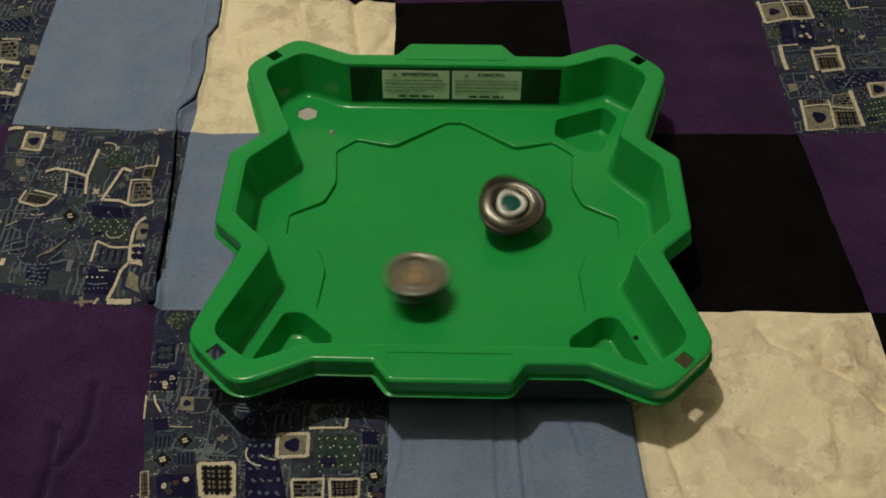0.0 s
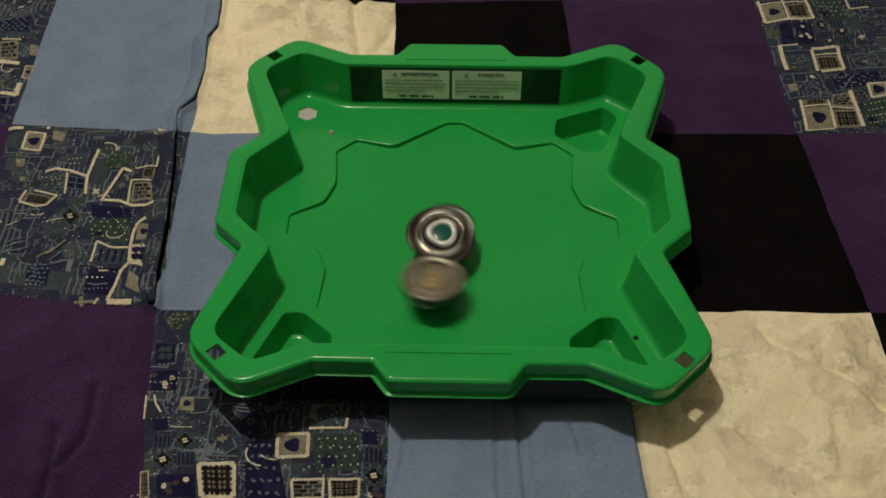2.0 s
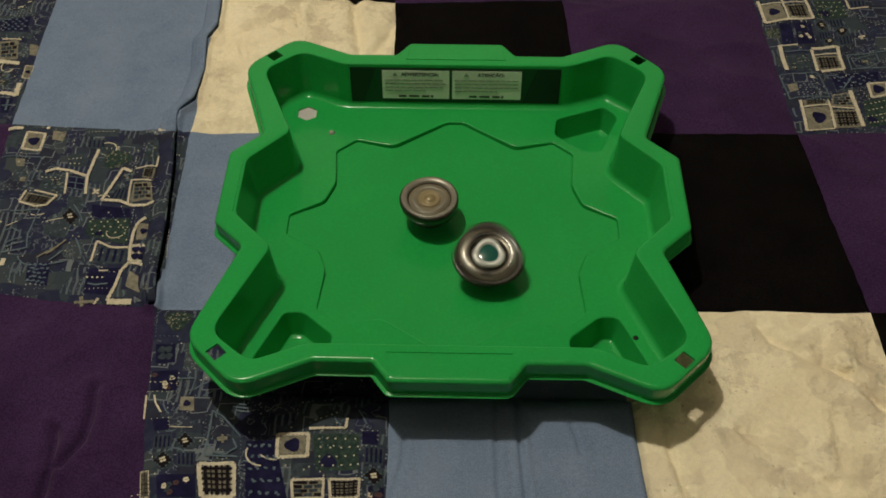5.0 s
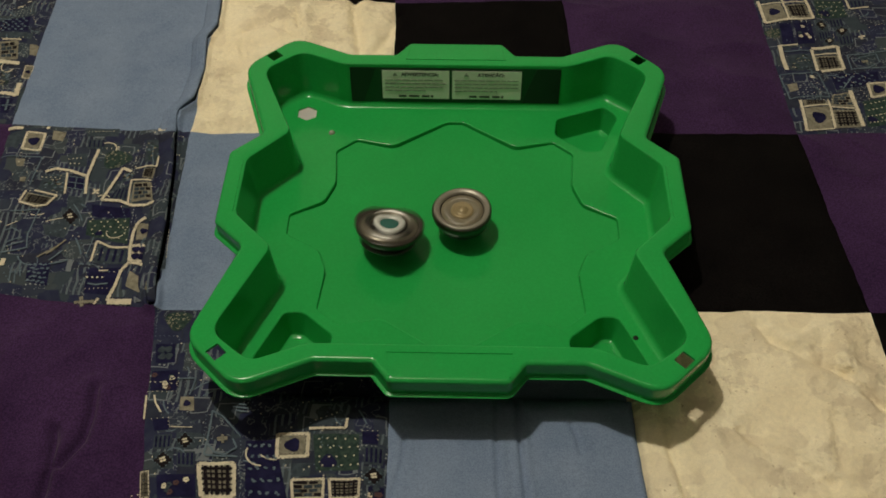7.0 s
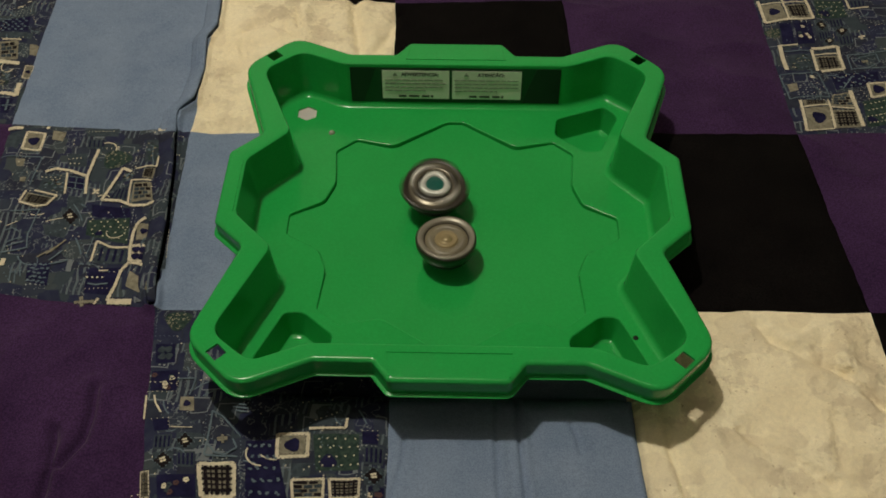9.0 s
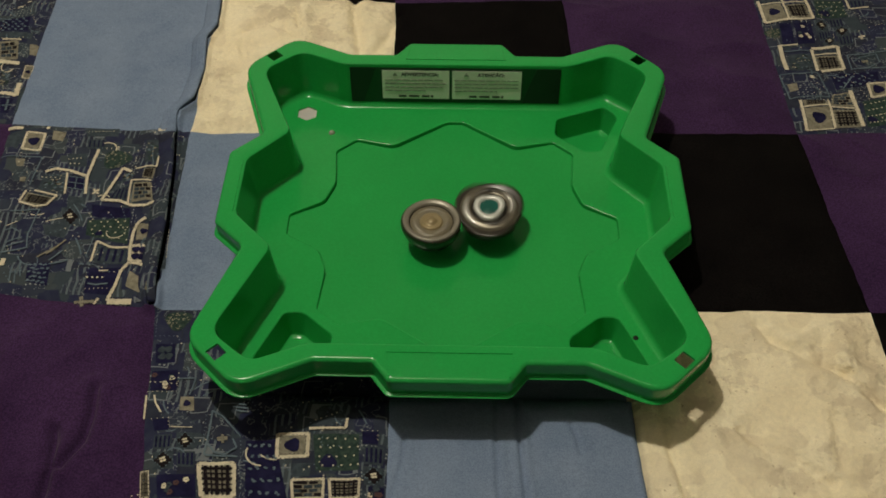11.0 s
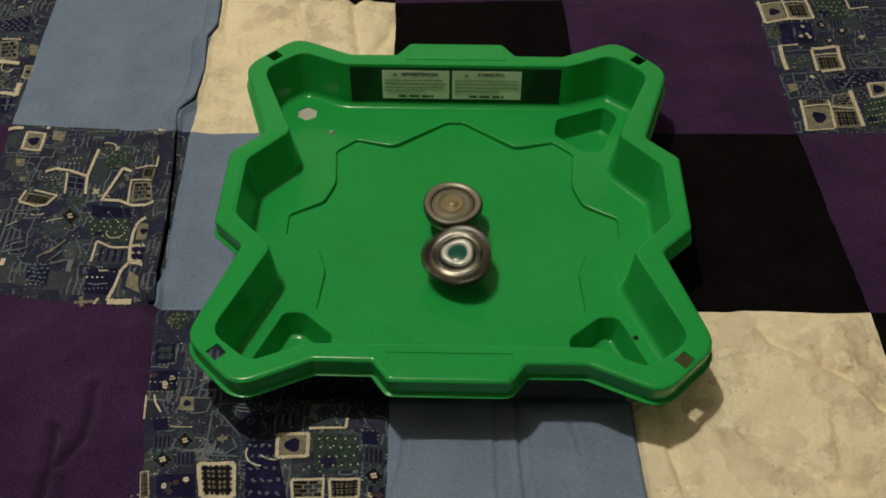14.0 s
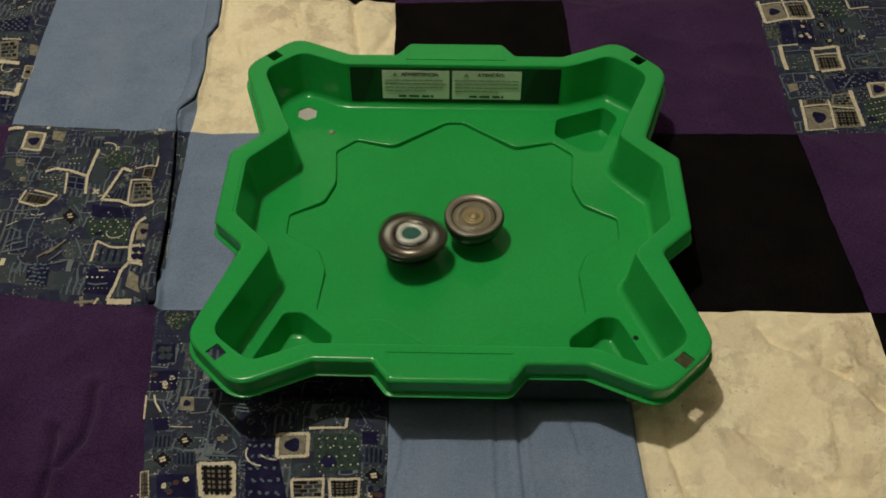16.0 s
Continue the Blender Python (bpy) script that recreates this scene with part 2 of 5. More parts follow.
# ---- the room around ----
slab("floor", -2.0, 2.0, -2.0, 2.5, -0.10, -0.034, M_FLOOR)
slab("ceiling", -2.0, 2.0, -2.0, 2.5, 2.60, 2.70, M_WALL)
slab("wall_west", -2.1, -2.0, -2.0, 2.5, -0.034, 2.60, M_WALL)
slab("wall_east", 2.0, 2.1, -2.0, 2.5, -0.034, 2.60, M_WALL)
# unseen; made white as a reflector that lightens the tray's far shelf
slab("wall_north_reflector", -2.0, 2.0, 2.5, 2.6, -0.034, 2.60, M_REFLECTOR_WALL)
slab("wall_south", -2.0, 2.0, -2.1, -2.0, -0.034, 2.60, M_WALL)

# ---- the patchwork quilt ----
# crossings of the seams, row by row from the far side to the near side
COLS = 7
ROWS_OF_NODES = [
    [(-0.63, 0.55), (-0.44, 0.552), (-0.262, 0.553), (-0.074, 0.552), (0.104, 0.558), (0.312, 0.563), (0.51, 0.565), (0.71, 0.56)],
    [(-0.624, 0.352), (-0.434, 0.352), (-0.2555, 0.350), (-0.067, 0.340), (0.112, 0.3484), (0.3195, 0.359), (0.515, 0.364), (0.71, 0.35)],
    [(-0.613, 0.139), (-0.4234, 0.140), (-0.250, 0.1303), (-0.057, 0.134), (0.124, 0.138), (0.324, 0.1416), (0.52, 0.147), (0.715, 0.14)],
    [(-0.61, -0.055), (-0.415, -0.063), (-0.2417, -0.080), (-0.048, -0.078), (0.134, -0.075), (0.340, -0.0716), (0.53, -0.068), (0.72, -0.07)],
    [(-0.585, -0.275), (-0.395, -0.278), (-0.213, -0.282), (-0.0425, -0.282), (0.1445, -0.280), (0.350, -0.276), (0.54, -0.275), (0.73, -0.27)],
    [(-0.58, -0.48), (-0.39, -0.485), (-0.205, -0.49), (-0.04, -0.49), (0.150, -0.488), (0.355, -0.485), (0.55, -0.48), (0.74, -0.48)],
]
KINDS = ["blue", "cream", "black", "purple", "print"]
CREASES = [
    ([(-0.2570, 0.3414), (-0.2532, 0.2891), (-0.2603, 0.2681), (-0.2536, 0.2157), (-0.2565, 0.1747), (-0.2690, 0.1563), (-0.2669, 0.1284), (-0.2586, 0.0793), (-0.2516, 0.0095), (-0.2488, -0.0478), (-0.2451, -0.0753)], 0.0017, 0.0150),
    ([(-0.2669, 0.1284), (-0.2586, 0.0793), (-0.2516, 0.0095), (-0.2488, -0.0478)], 0.0060, 0.0070),
    ([(-0.0338, -0.1953), (-0.0331, -0.2188), (-0.0405, -0.2469)], 0.0014, 0.0020),
    ([(0.0334, -0.1593), (0.0374, -0.2453)], 0.0014, 0.0020),
    ([(0.0501, -0.1589), (0.0554, -0.2449)], 0.0016, 0.0030),
]
CREASES += [
    ([(0.0910, -0.1806), (0.0953, -0.1926), (0.0969, -0.2068)], 0.0014, 0.0015),
    ([(-0.2702, -0.1604), (-0.2691, -0.1831), (-0.2706, -0.2026), (-0.2800, -0.2263)], 0.0030, 0.0050),
    ([(-0.2934, -0.1958), (-0.2867, -0.2287), (-0.2873, -0.2534)], 0.0030, 0.0050),
    ([(0.1392, -0.1650), (0.1412, -0.2100), (0.1440, -0.2750)], 0.0013, 0.0035),
    ([(0.1577, -0.1668), (0.1622, -0.2008), (0.1698, -0.2372)], 0.0030, 0.0030),
    ([(0.2158, -0.1877), (0.2337, -0.2040), (0.2527, -0.2115), (0.2735, -0.2284)], 0.0040, 0.0030),
]
CREASES += [
    ([(0.2479, -0.0878), (0.2561, -0.1044), (0.2834, -0.1228), (0.3074, -0.1329)], 0.0040, 0.0040),
    ([(0.3074, -0.1329), (0.3167, -0.1483), (0.3292, -0.1633)], 0.0040, 0.0040),
    ([(0.2885, -0.1691), (0.2842, -0.1982), (0.2867, -0.2145)], 0.0030, 0.0020),
    ([(-0.3868, 0.2770), (-0.3385, 0.2454), (-0.2920, 0.2150)], 0.0120, 0.0030),
    ([(-0.1125, 0.3492), (-0.1089, 0.3112), (-0.1020, 0.2824), (-0.0967, 0.2500)], 0.0045, 0.005),
    ([(-0.1690, 0.3239), (-0.1661, 0.2927)], 0.003, 0.003),
    ([(-0.0656, 0.3170), (-0.0698, 0.2831), (-0.0850, 0.2475)], 0.0045, 0.004),
    ([(-0.2223, 0.2801), (-0.2027, 0.3094), (-0.1695, 0.2811)], 0.005, 0.003),
]
# printed shapes: kind, ink, width and corners or points on the cloth
PRINT_CHAIRS_1 = [
    ("ring", "", 0, [(-0.4051, 0.1292), (-0.3857, 0.1266), (-0.3850, 0.1005), (-0.4035, 0.1024)]),
    ("sand", "", 0, [(-0.3806, 0.1306), (-0.3673, 0.1279), (-0.3675, 0.1152), (-0.3787, 0.1179)]),
    ("line", "cream", 0.0035, [(-0.4241, 0.1318), (-0.4095, 0.1321)]),
    ("line", "cream", 0.0031, [(-0.3880, 0.1337), (-0.3847, 0.1335)]),
    ("line", "cream", 0.0038, [(-0.2803, 0.1311), (-0.2697, 0.1343)]),
    ("stripe", "", 0, [(-0.3437, 0.1166), (-0.3267, 0.1169), (-0.3250, 0.1054), (-0.3419, 0.1050)]),
    ("teal", "", 0, [(-0.3587, 0.0990), (-0.3405, 0.0993), (-0.3373, 0.0825), (-0.3540, 0.0822)]),
    ("dotted", "cream", 0.0017, [(-0.3551, 0.0905), (-0.3407, 0.0922)]),
    ("dotted", "cream", 0.0017, [(-0.3527, 0.0850), (-0.3406, 0.0855)]),
    ("line", "slate", 0.0010, [(-0.4190, 0.0921), (-0.3801, 0.0915), (-0.3819, 0.0556)]),
    ("leaf", "", 0, [(-0.3243, 0.1068), (-0.2993, 0.1067), (-0.2973, 0.0750), (-0.3233, 0.0772)]),
    ("speckle", "", 0, [(-0.3735, 0.0707), (-0.3534, 0.0725), (-0.3484, 0.0456), (-0.3739, 0.0477)]),
]
PRINT_CHAIRS_2 = [
    ("window", "", 0, [(-0.3521, 0.0711), (-0.3336, 0.0674), (-0.3316, 0.0512), (-0.3495, 0.0535)]),
    ("plaid", "", 0, [(-0.3816, 0.0476), (-0.3556, 0.0401), (-0.3605, 0.0301), (-0.3839, 0.0356)]),
    ("line", "cream", 0.0025, [(-0.3723, 0.0735), (-0.3636, 0.0778), (-0.3506, 0.0767), (-0.3330, 0.0688), (-0.3306, 0.1038)]),
    ("line", "cream", 0.0023, [(-0.3330, 0.0688), (-0.3296, 0.0473)]),
    ("line", "cream", 0.0015, [(-0.3528, 0.0739), (-0.3474, 0.0456)]),
    ("line", "cream", 0.0019, [(-0.3829, 0.0489), (-0.3858, 0.0356), (-0.3689, 0.0294), (-0.3598, 0.0309), (-0.3534, 0.0428), (-0.3753, 0.0490)]),
    ("star", "", 0, [(-0.3459, 0.0286), (-0.3308, 0.0289), (-0.3257, 0.0086), (-0.3406, 0.0083)]),
    ("teal", "", 0, [(-0.3442, 0.0443), (-0.3287, 0.0433), (-0.3261, 0.0290), (-0.3412, 0.0287)]),
    ("line", "cream", 0.0017, [(-0.3235, 0.0474), (-0.3185, 0.0528)]),
    ("line", "cream", 0.0015, [(-0.3233, 0.0527), (-0.3182, 0.0475)]),
    ("line", "slate", 0.0013, [(-0.3302, 0.0341), (-0.3245, 0.0303)]),
    ("line", "slate", 0.0013, [(-0.3148, -0.0350), (-0.3100, -0.0361)]),
]
PRINT_CHAIRS_3 = [
    ("stripe", "", 0, [(-0.3031, 0.0531), (-0.2912, 0.0574), (-0.2904, 0.0388), (-0.3081, 0.0411)]),
    ("bricks", "", 0, [(-0.2883, 0.0601), (-0.2714, 0.0578), (-0.2661, 0.0367), (-0.2863, 0.0376)]),
    ("plaid", "", 0, [(-0.2820, 0.0761), (-0.2714, 0.0768), (-0.2712, 0.0618), (-0.2816, 0.0651)]),
    ("speckle", "", 0, [(-0.2991, 0.0741), (-0.2890, 0.0724), (-0.2919, 0.0633), (-0.3011, 0.0612)]),
    ("speckle", "", 0, [(-0.2883, 0.1162), (-0.2663, 0.1166), (-0.2623, 0.0854), (-0.2838, 0.0849)]),
    ("navy", "", 0, [(-0.3209, 0.0351), (-0.2856, 0.0298), (-0.2821, 0.0183), (-0.3173, 0.0202)]),
    ("dots", "", 0, [(-0.3201, 0.0163), (-0.2830, 0.0183), (-0.2779, -0.0139), (-0.3177, -0.0012)]),
    ("line", "cream", 0.0025, [(-0.3134, 0.0397), (-0.3022, 0.0790), (-0.2932, 0.0737)]),
    ("line", "cream", 0.0025, [(-0.3134, 0.0397), (-0.2970, 0.0387), (-0.2842, 0.0324), (-0.2703, 0.0293), (-0.2630, 0.0354), (-0.2621, 0.0433)]),
    ("line", "cream", 0.0017, [(-0.2908, 0.0628), (-0.2886, 0.0349)]),
]
PRINT_CHAIRS_4 = [
    ("line", "cream", 0.0015, [(-0.2908, 0.0628), (-0.2717, 0.0591)]),
    ("line", "cream", 0.0013, [(-0.2902, 0.0779), (-0.2707, 0.0782), (-0.2722, 0.0936)]),
    ("line", "slate", 0.0010, [(-0.2684, 0.0965), (-0.2666, 0.0825), (-0.2641, 0.0552), (-0.2576, 0.0514)]),
    ("drop", "", 0, [(-0.2735, 0.0089), (-0.2619, 0.0086), (-0.2584, -0.0087), (-0.2713, -0.0101)]),
    ("clover", "", 0, [(-0.2748, -0.0151), (-0.2568, -0.0135), (-0.2567, -0.0362), (-0.2723, -0.0353)]),
    ("line", "cream", 0.0025, [(-0.2673, 0.0148), (-0.2734, 0.0084), (-0.2750, -0.0016), (-0.2741, -0.0187), (-0.2714, -0.0353), (-0.2770, -0.0425), (-0.2787, -0.0586), (-0.2824, -0.0733)]),
    ("line", "cream", 0.0042, [(-0.2822, -0.0740), (-0.2619, -0.0744)]),
    ("line", "cream", 0.0021, [(-0.2713, -0.0358), (-0.2566, -0.0369)]),
    ("stripe", "", 0, [(-0.3028, -0.0132), (-0.2767, -0.0192), (-0.2767, -0.0354), (-0.3025, -0.0336)]),
    ("line", "cream", 0.0019, [(-0.3055, -0.0096), (-0.2919, -0.0166), (-0.2759, -0.0187)]),
    ("line", "cream", 0.0019, [(-0.3055, -0.0096), (-0.3055, -0.0325)]),
]
PRINT_CHAIRS_5 = [
    ("line", "slate", 0.0012, [(-0.3248, -0.0063), (-0.3199, -0.0148), (-0.3156, -0.0243)]),
    ("line", "slate", 0.0008, [(-0.3094, -0.0048), (-0.3114, -0.0266)]),
    ("navy", "", 0, [(-0.3065, -0.0396), (-0.2787, -0.0390), (-0.2802, -0.0677), (-0.3035, -0.0659)]),
    ("dotted", "cream", 0.0023, [(-0.3039, -0.0500), (-0.2869, -0.0501)]),
    ("dotted", "cream", 0.0010, [(-0.3026, -0.0625), (-0.2817, -0.0609)]),
    ("line", "slate", 0.0013, [(-0.3023, -0.0564), (-0.2948, -0.0580), (-0.2855, -0.0560)]),
    ("line", "cream", 0.0012, [(-0.2958, -0.0428), (-0.2881, -0.0427)]),
    ("line", "sand", 0.0027, [(-0.3043, -0.0700), (-0.3020, -0.0792)]),
    ("line", "sand", 0.0023, [(-0.3091, -0.0754), (-0.2902, -0.0737)]),
    ("line", "cream", 0.0017, [(-0.2929, -0.0768), (-0.2899, -0.0712)]),
    ("sand", "", 0, [(-0.2696, -0.0435), (-0.2531, -0.0535), (-0.2556, -0.0672), (-0.2696, -0.0596)]),
    ("line", "sand", 0.0012, [(-0.2511, -0.0546), (-0.2503, -0.0671)]),
    ("line", "sand", 0.0012, [(-0.2485, -0.0546), (-0.2477, -0.0670)]),
    ("line", "slate", 0.0012, [(-0.3900, 0.0238), (-0.3640, 0.0256), (-0.3672, -0.0035), (-0.3640, -0.0181), (-0.3853, -0.0233)]),
]
PRINT_CHAIRS_6 = [
    ("line", "slate", 0.0010, [(-0.3889, 0.0011), (-0.3822, 0.0037), (-0.3756, 0.0001)]),
    ("line", "slate", 0.0010, [(-0.3849, -0.0124), (-0.3786, -0.0086), (-0.3711, -0.0060)]),
    ("line", "slate", 0.0010, [(-0.3837, -0.0165), (-0.3689, -0.0104)]),
    ("dotted", "slate", 0.0012, [(-0.3642, -0.0009), (-0.3614, -0.0204)]),
    ("line", "sand", 0.0013, [(-0.3519, -0.0287), (-0.3327, -0.0077)]),
    ("line", "sand", 0.0012, [(-0.3456, -0.0249), (-0.3369, -0.0127)]),
    ("line", "slate", 0.0012, [(-0.3409, -0.0320), (-0.3332, -0.0199)]),
    ("line", "slate", 0.0012, [(-0.3397, -0.0367), (-0.3247, -0.0317)]),
    ("line", "cream", 0.0065, [(-0.3821, -0.0340), (-0.3781, -0.0339)]),
    ("line", "slate", 0.0010, [(-0.3705, -0.0397), (-0.3684, -0.0559)]),
    ("line", "slate", 0.0010, [(-0.3662, -0.0419), (-0.3637, -0.0569)]),
    ("line", "slate", 0.0010, [(-0.3653, -0.0325), (-0.3603, -0.0499)]),
    ("line", "slate", 0.0010, [(-0.3706, -0.0455), (-0.3602, -0.0441)]),
    ("field", "", 0, [(-0.3583, -0.0347), (-0.3385, -0.0343), (-0.3353, -0.0598), (-0.3542, -0.0556)]),
    ("dotted", "slate", 0.0012, [(-0.3435, -0.0622), (-0.3306, -0.0574)]),
    ("sand", "", 0, [(-0.4043, 0.0896), (-0.3955, 0.0897), (-0.3947, 0.0800), (-0.4005, 0.0798)]),
]
PRINT_CHAIRS_7 = [
    ("line", "sand", 0.0042, [(-0.3927, 0.0629), (-0.3875, 0.0630)]),
    ("teal", "", 0, [(-0.4258, 0.1253), (-0.4103, 0.1241), (-0.4069, 0.1052), (-0.4226, 0.1078)]),
    ("teal", "", 0, [(-0.3508, 0.1333), (-0.3188, 0.1357), (-0.3166, 0.1215), (-0.3458, 0.1209)]),
    ("dotted", "cream", 0.0015, [(-0.3452, 0.1268), (-0.3195, 0.1297)]),
    ("teal", "", 0, [(-0.3576, 0.0092), (-0.3335, 0.0097), (-0.3352, -0.0053), (-0.3524, -0.0032)]),
]
PRINT_CHAIRS_8 = [
    ("line", "cream", 0.0022, [(-0.2625, 0.1220), (-0.2580, 0.1215)]),
    ("line", "cream", 0.0016, [(-0.2568, 0.0962), (-0.2532, 0.0957)]),
    ("line", "slate", 0.0009, [(-0.2623, 0.0854), (-0.2522, 0.0842)]),
    ("dotted", "slate", 0.0016, [(-0.2507, 0.0475), (-0.2461, 0.0114)]),
    ("dotted", "cream", 0.0014, [(-0.2456, 0.0039), (-0.2417, -0.0300)]),
    ("line", "slate", 0.0009, [(-0.2502, -0.0419), (-0.2413, -0.0413)]),
    ("teal", "", 0, [(-0.2522, -0.0183), (-0.2434, -0.0169), (-0.2408, -0.0394), (-0.2488, -0.0396)]),
]
PRINT_CORNER_1 = [
    ("field", "", 0, [(-0.4806, 0.2944), (-0.4507, 0.3047), (-0.4464, 0.2790), (-0.4749, 0.2753)]),
    ("line", "slate", 0.0011, [(-0.4865, 0.3139), (-0.4785, 0.3141), (-0.4661, 0.3028), (-0.4712, 0.2962), (-0.4816, 0.2976)]),
    ("line", "cream", 0.0015, [(-0.4676, 0.3182), (-0.4623, 0.3197)]),
    ("line", "cream", 0.0015, [(-0.4600, 0.3271), (-0.4561, 0.3292)]),
    ("bricks", "", 0, [(-0.4698, 0.2582), (-0.4503, 0.2617), (-0.4439, 0.2328), (-0.4616, 0.2310)]),
    ("line", "cream", 0.0017, [(-0.4668, 0.2614), (-0.4474, 0.2617)]),
    ("line", "cream", 0.0042, [(-0.4607, 0.2280), (-0.4401, 0.2263)]),
    ("sand", "", 0, [(-0.4383, 0.2573), (-0.4298, 0.2580), (-0.4283, 0.2421), (-0.4350, 0.2420)]),
    ("ring", "", 0, [(-0.4342, 0.2255), (-0.4260, 0.2272), (-0.4241, 0.2066), (-0.4335, 0.2064)]),
    ("speckle", "", 0, [(-0.4576, 0.2177), (-0.4459, 0.2164), (-0.4442, 0.1947), (-0.4511, 0.1960)]),
    ("line", "cream", 0.0042, [(-0.4473, 0.1833), (-0.4305, 0.1800)]),
    ("line", "cream", 0.0042, [(-0.4309, 0.1794), (-0.4327, 0.1992)]),
    ("line", "slate", 0.0017, [(-0.4357, 0.1723), (-0.4336, 0.1559)]),
]
PRINT_CORNER_2 = [
    ("line", "slate", 0.0017, [(-0.4393, 0.1626), (-0.4307, 0.1647)]),
    ("navy", "", 0, [(-0.4452, 0.1763), (-0.4319, 0.1752), (-0.4310, 0.1532), (-0.4382, 0.1530)]),
    ("teal", "", 0, [(-0.4304, 0.1893), (-0.4245, 0.1980), (-0.4214, 0.1643), (-0.4255, 0.1533)]),
    ("dotted", "slate", 0.0011, [(-0.4255, 0.1533), (-0.4259, 0.1865)]),
    ("teal", "", 0, [(-0.4745, 0.2737), (-0.4396, 0.2760), (-0.4385, 0.2650), (-0.4716, 0.2644)]),
]
PRINT_NEAR_1 = [
    ("leaf", "", 0, [(-0.2325, -0.0823), (-0.2094, -0.0796), (-0.2069, -0.1022), (-0.2311, -0.1027)]),
    ("dotted", "slate", 0.0012, [(-0.2385, -0.0816), (-0.2354, -0.1072)]),
    ("dotted", "slate", 0.0012, [(-0.2353, -0.1080), (-0.2131, -0.1083)]),
    ("rosette", "", 0, [(-0.2337, -0.1157), (-0.2181, -0.1154), (-0.2148, -0.1330), (-0.2302, -0.1333)]),
    ("flowers", "", 0, [(-0.2317, -0.1408), (-0.2113, -0.1404), (-0.2089, -0.1585), (-0.2300, -0.1590)]),
    ("dotted", "cream", 0.0010, [(-0.2096, -0.1440), (-0.2082, -0.1590)]),
    ("dotted", "cream", 0.0010, [(-0.2307, -0.1604), (-0.2086, -0.1600)]),
    ("line", "cream", 0.0012, [(-0.2311, -0.1637), (-0.2287, -0.1847)]),
    ("line", "cream", 0.0012, [(-0.2250, -0.1636), (-0.2226, -0.1707), (-0.2170, -0.1787)]),
    ("sandring", "", 0, [(-0.2048, -0.1644), (-0.1948, -0.1642), (-0.1927, -0.1759), (-0.2036, -0.1761)]),
    ("line", "slate", 0.0010, [(-0.2097, -0.1489), (-0.1955, -0.1486), (-0.1980, -0.1631)]),
    ("navy", "", 0, [(-0.2228, -0.1846), (-0.2102, -0.1832), (-0.2082, -0.1934), (-0.2187, -0.1947)]),
    ("dotted", "cream", 0.0010, [(-0.2228, -0.1846), (-0.2102, -0.1832), (-0.2082, -0.1934)]),
]
PRINT_NEAR_2 = [
    ("line", "cream", 0.0008, [(-0.2076, -0.1915), (-0.1908, -0.1919)]),
    ("stripe", "", 0, [(-0.2181, -0.1981), (-0.2044, -0.1978), (-0.2029, -0.2110), (-0.2163, -0.2113)]),
    ("star", "", 0, [(-0.2018, -0.1962), (-0.1887, -0.1959), (-0.1860, -0.2111), (-0.1989, -0.2114)]),
    ("star", "", 0, [(-0.2159, -0.2135), (-0.2005, -0.2132), (-0.1977, -0.2282), (-0.2128, -0.2285)]),
    ("stripe", "", 0, [(-0.1982, -0.2131), (-0.1846, -0.2129), (-0.1828, -0.2262), (-0.1951, -0.2265)]),
    ("dotted", "slate", 0.0012, [(-0.1826, -0.1710), (-0.1798, -0.2214)]),
    ("line", "slate", 0.0012, [(-0.1782, -0.1767), (-0.1775, -0.2160), (-0.1532, -0.2166)]),
    ("line", "slate", 0.0012, [(-0.1767, -0.2061), (-0.1706, -0.2137), (-0.1626, -0.2150), (-0.1549, -0.2090), (-0.1590, -0.2013)]),
    ("line", "slate", 0.0010, [(-0.1782, -0.1767), (-0.1700, -0.1812), (-0.1535, -0.1990)]),
    ("line", "sand", 0.0032, [(-0.1705, -0.2020), (-0.1629, -0.2009)]),
    ("line", "sand", 0.0016, [(-0.1674, -0.1975), (-0.1657, -0.2054)]),
    ("check", "", 0, [(-0.1816, -0.2221), (-0.1537, -0.2209), (-0.1502, -0.2491), (-0.1749, -0.2496)]),
]
PRINT_NEAR_3 = [
    ("check", "", 0, [(-0.2225, -0.2277), (-0.2159, -0.2275), (-0.2112, -0.2504), (-0.2182, -0.2505)]),
    ("flowers", "", 0, [(-0.2091, -0.2327), (-0.1808, -0.2321), (-0.1777, -0.2497), (-0.2056, -0.2503)]),
    ("field", "", 0, [(-0.1491, -0.2022), (-0.1280, -0.2007), (-0.1135, -0.2484), (-0.1433, -0.2490)]),
    ("ring", "", 0, [(-0.1277, -0.1951), (-0.1025, -0.1939), (-0.1015, -0.2155), (-0.1260, -0.2160)]),
    ("dots", "", 0, [(-0.1003, -0.1956), (-0.0663, -0.1949), (-0.0640, -0.2254), (-0.0953, -0.2261)]),
    ("line", "cream", 0.0018, [(-0.1037, -0.1912), (-0.0764, -0.1906), (-0.0759, -0.1815)]),
    ("teal", "", 0, [(-0.0995, -0.1751), (-0.0797, -0.1747), (-0.0795, -0.1880), (-0.0962, -0.1883)]),
    ("stripe", "", 0, [(-0.0616, -0.2059), (-0.0472, -0.2056), (-0.0472, -0.2208), (-0.0605, -0.2211)]),
    ("navy", "", 0, [(-0.0641, -0.1926), (-0.0518, -0.1924), (-0.0517, -0.2040), (-0.0633, -0.2042)]),
    ("dotted", "cream", 0.0010, [(-0.0641, -0.1926), (-0.0524, -0.1924), (-0.0517, -0.2040)]),
]
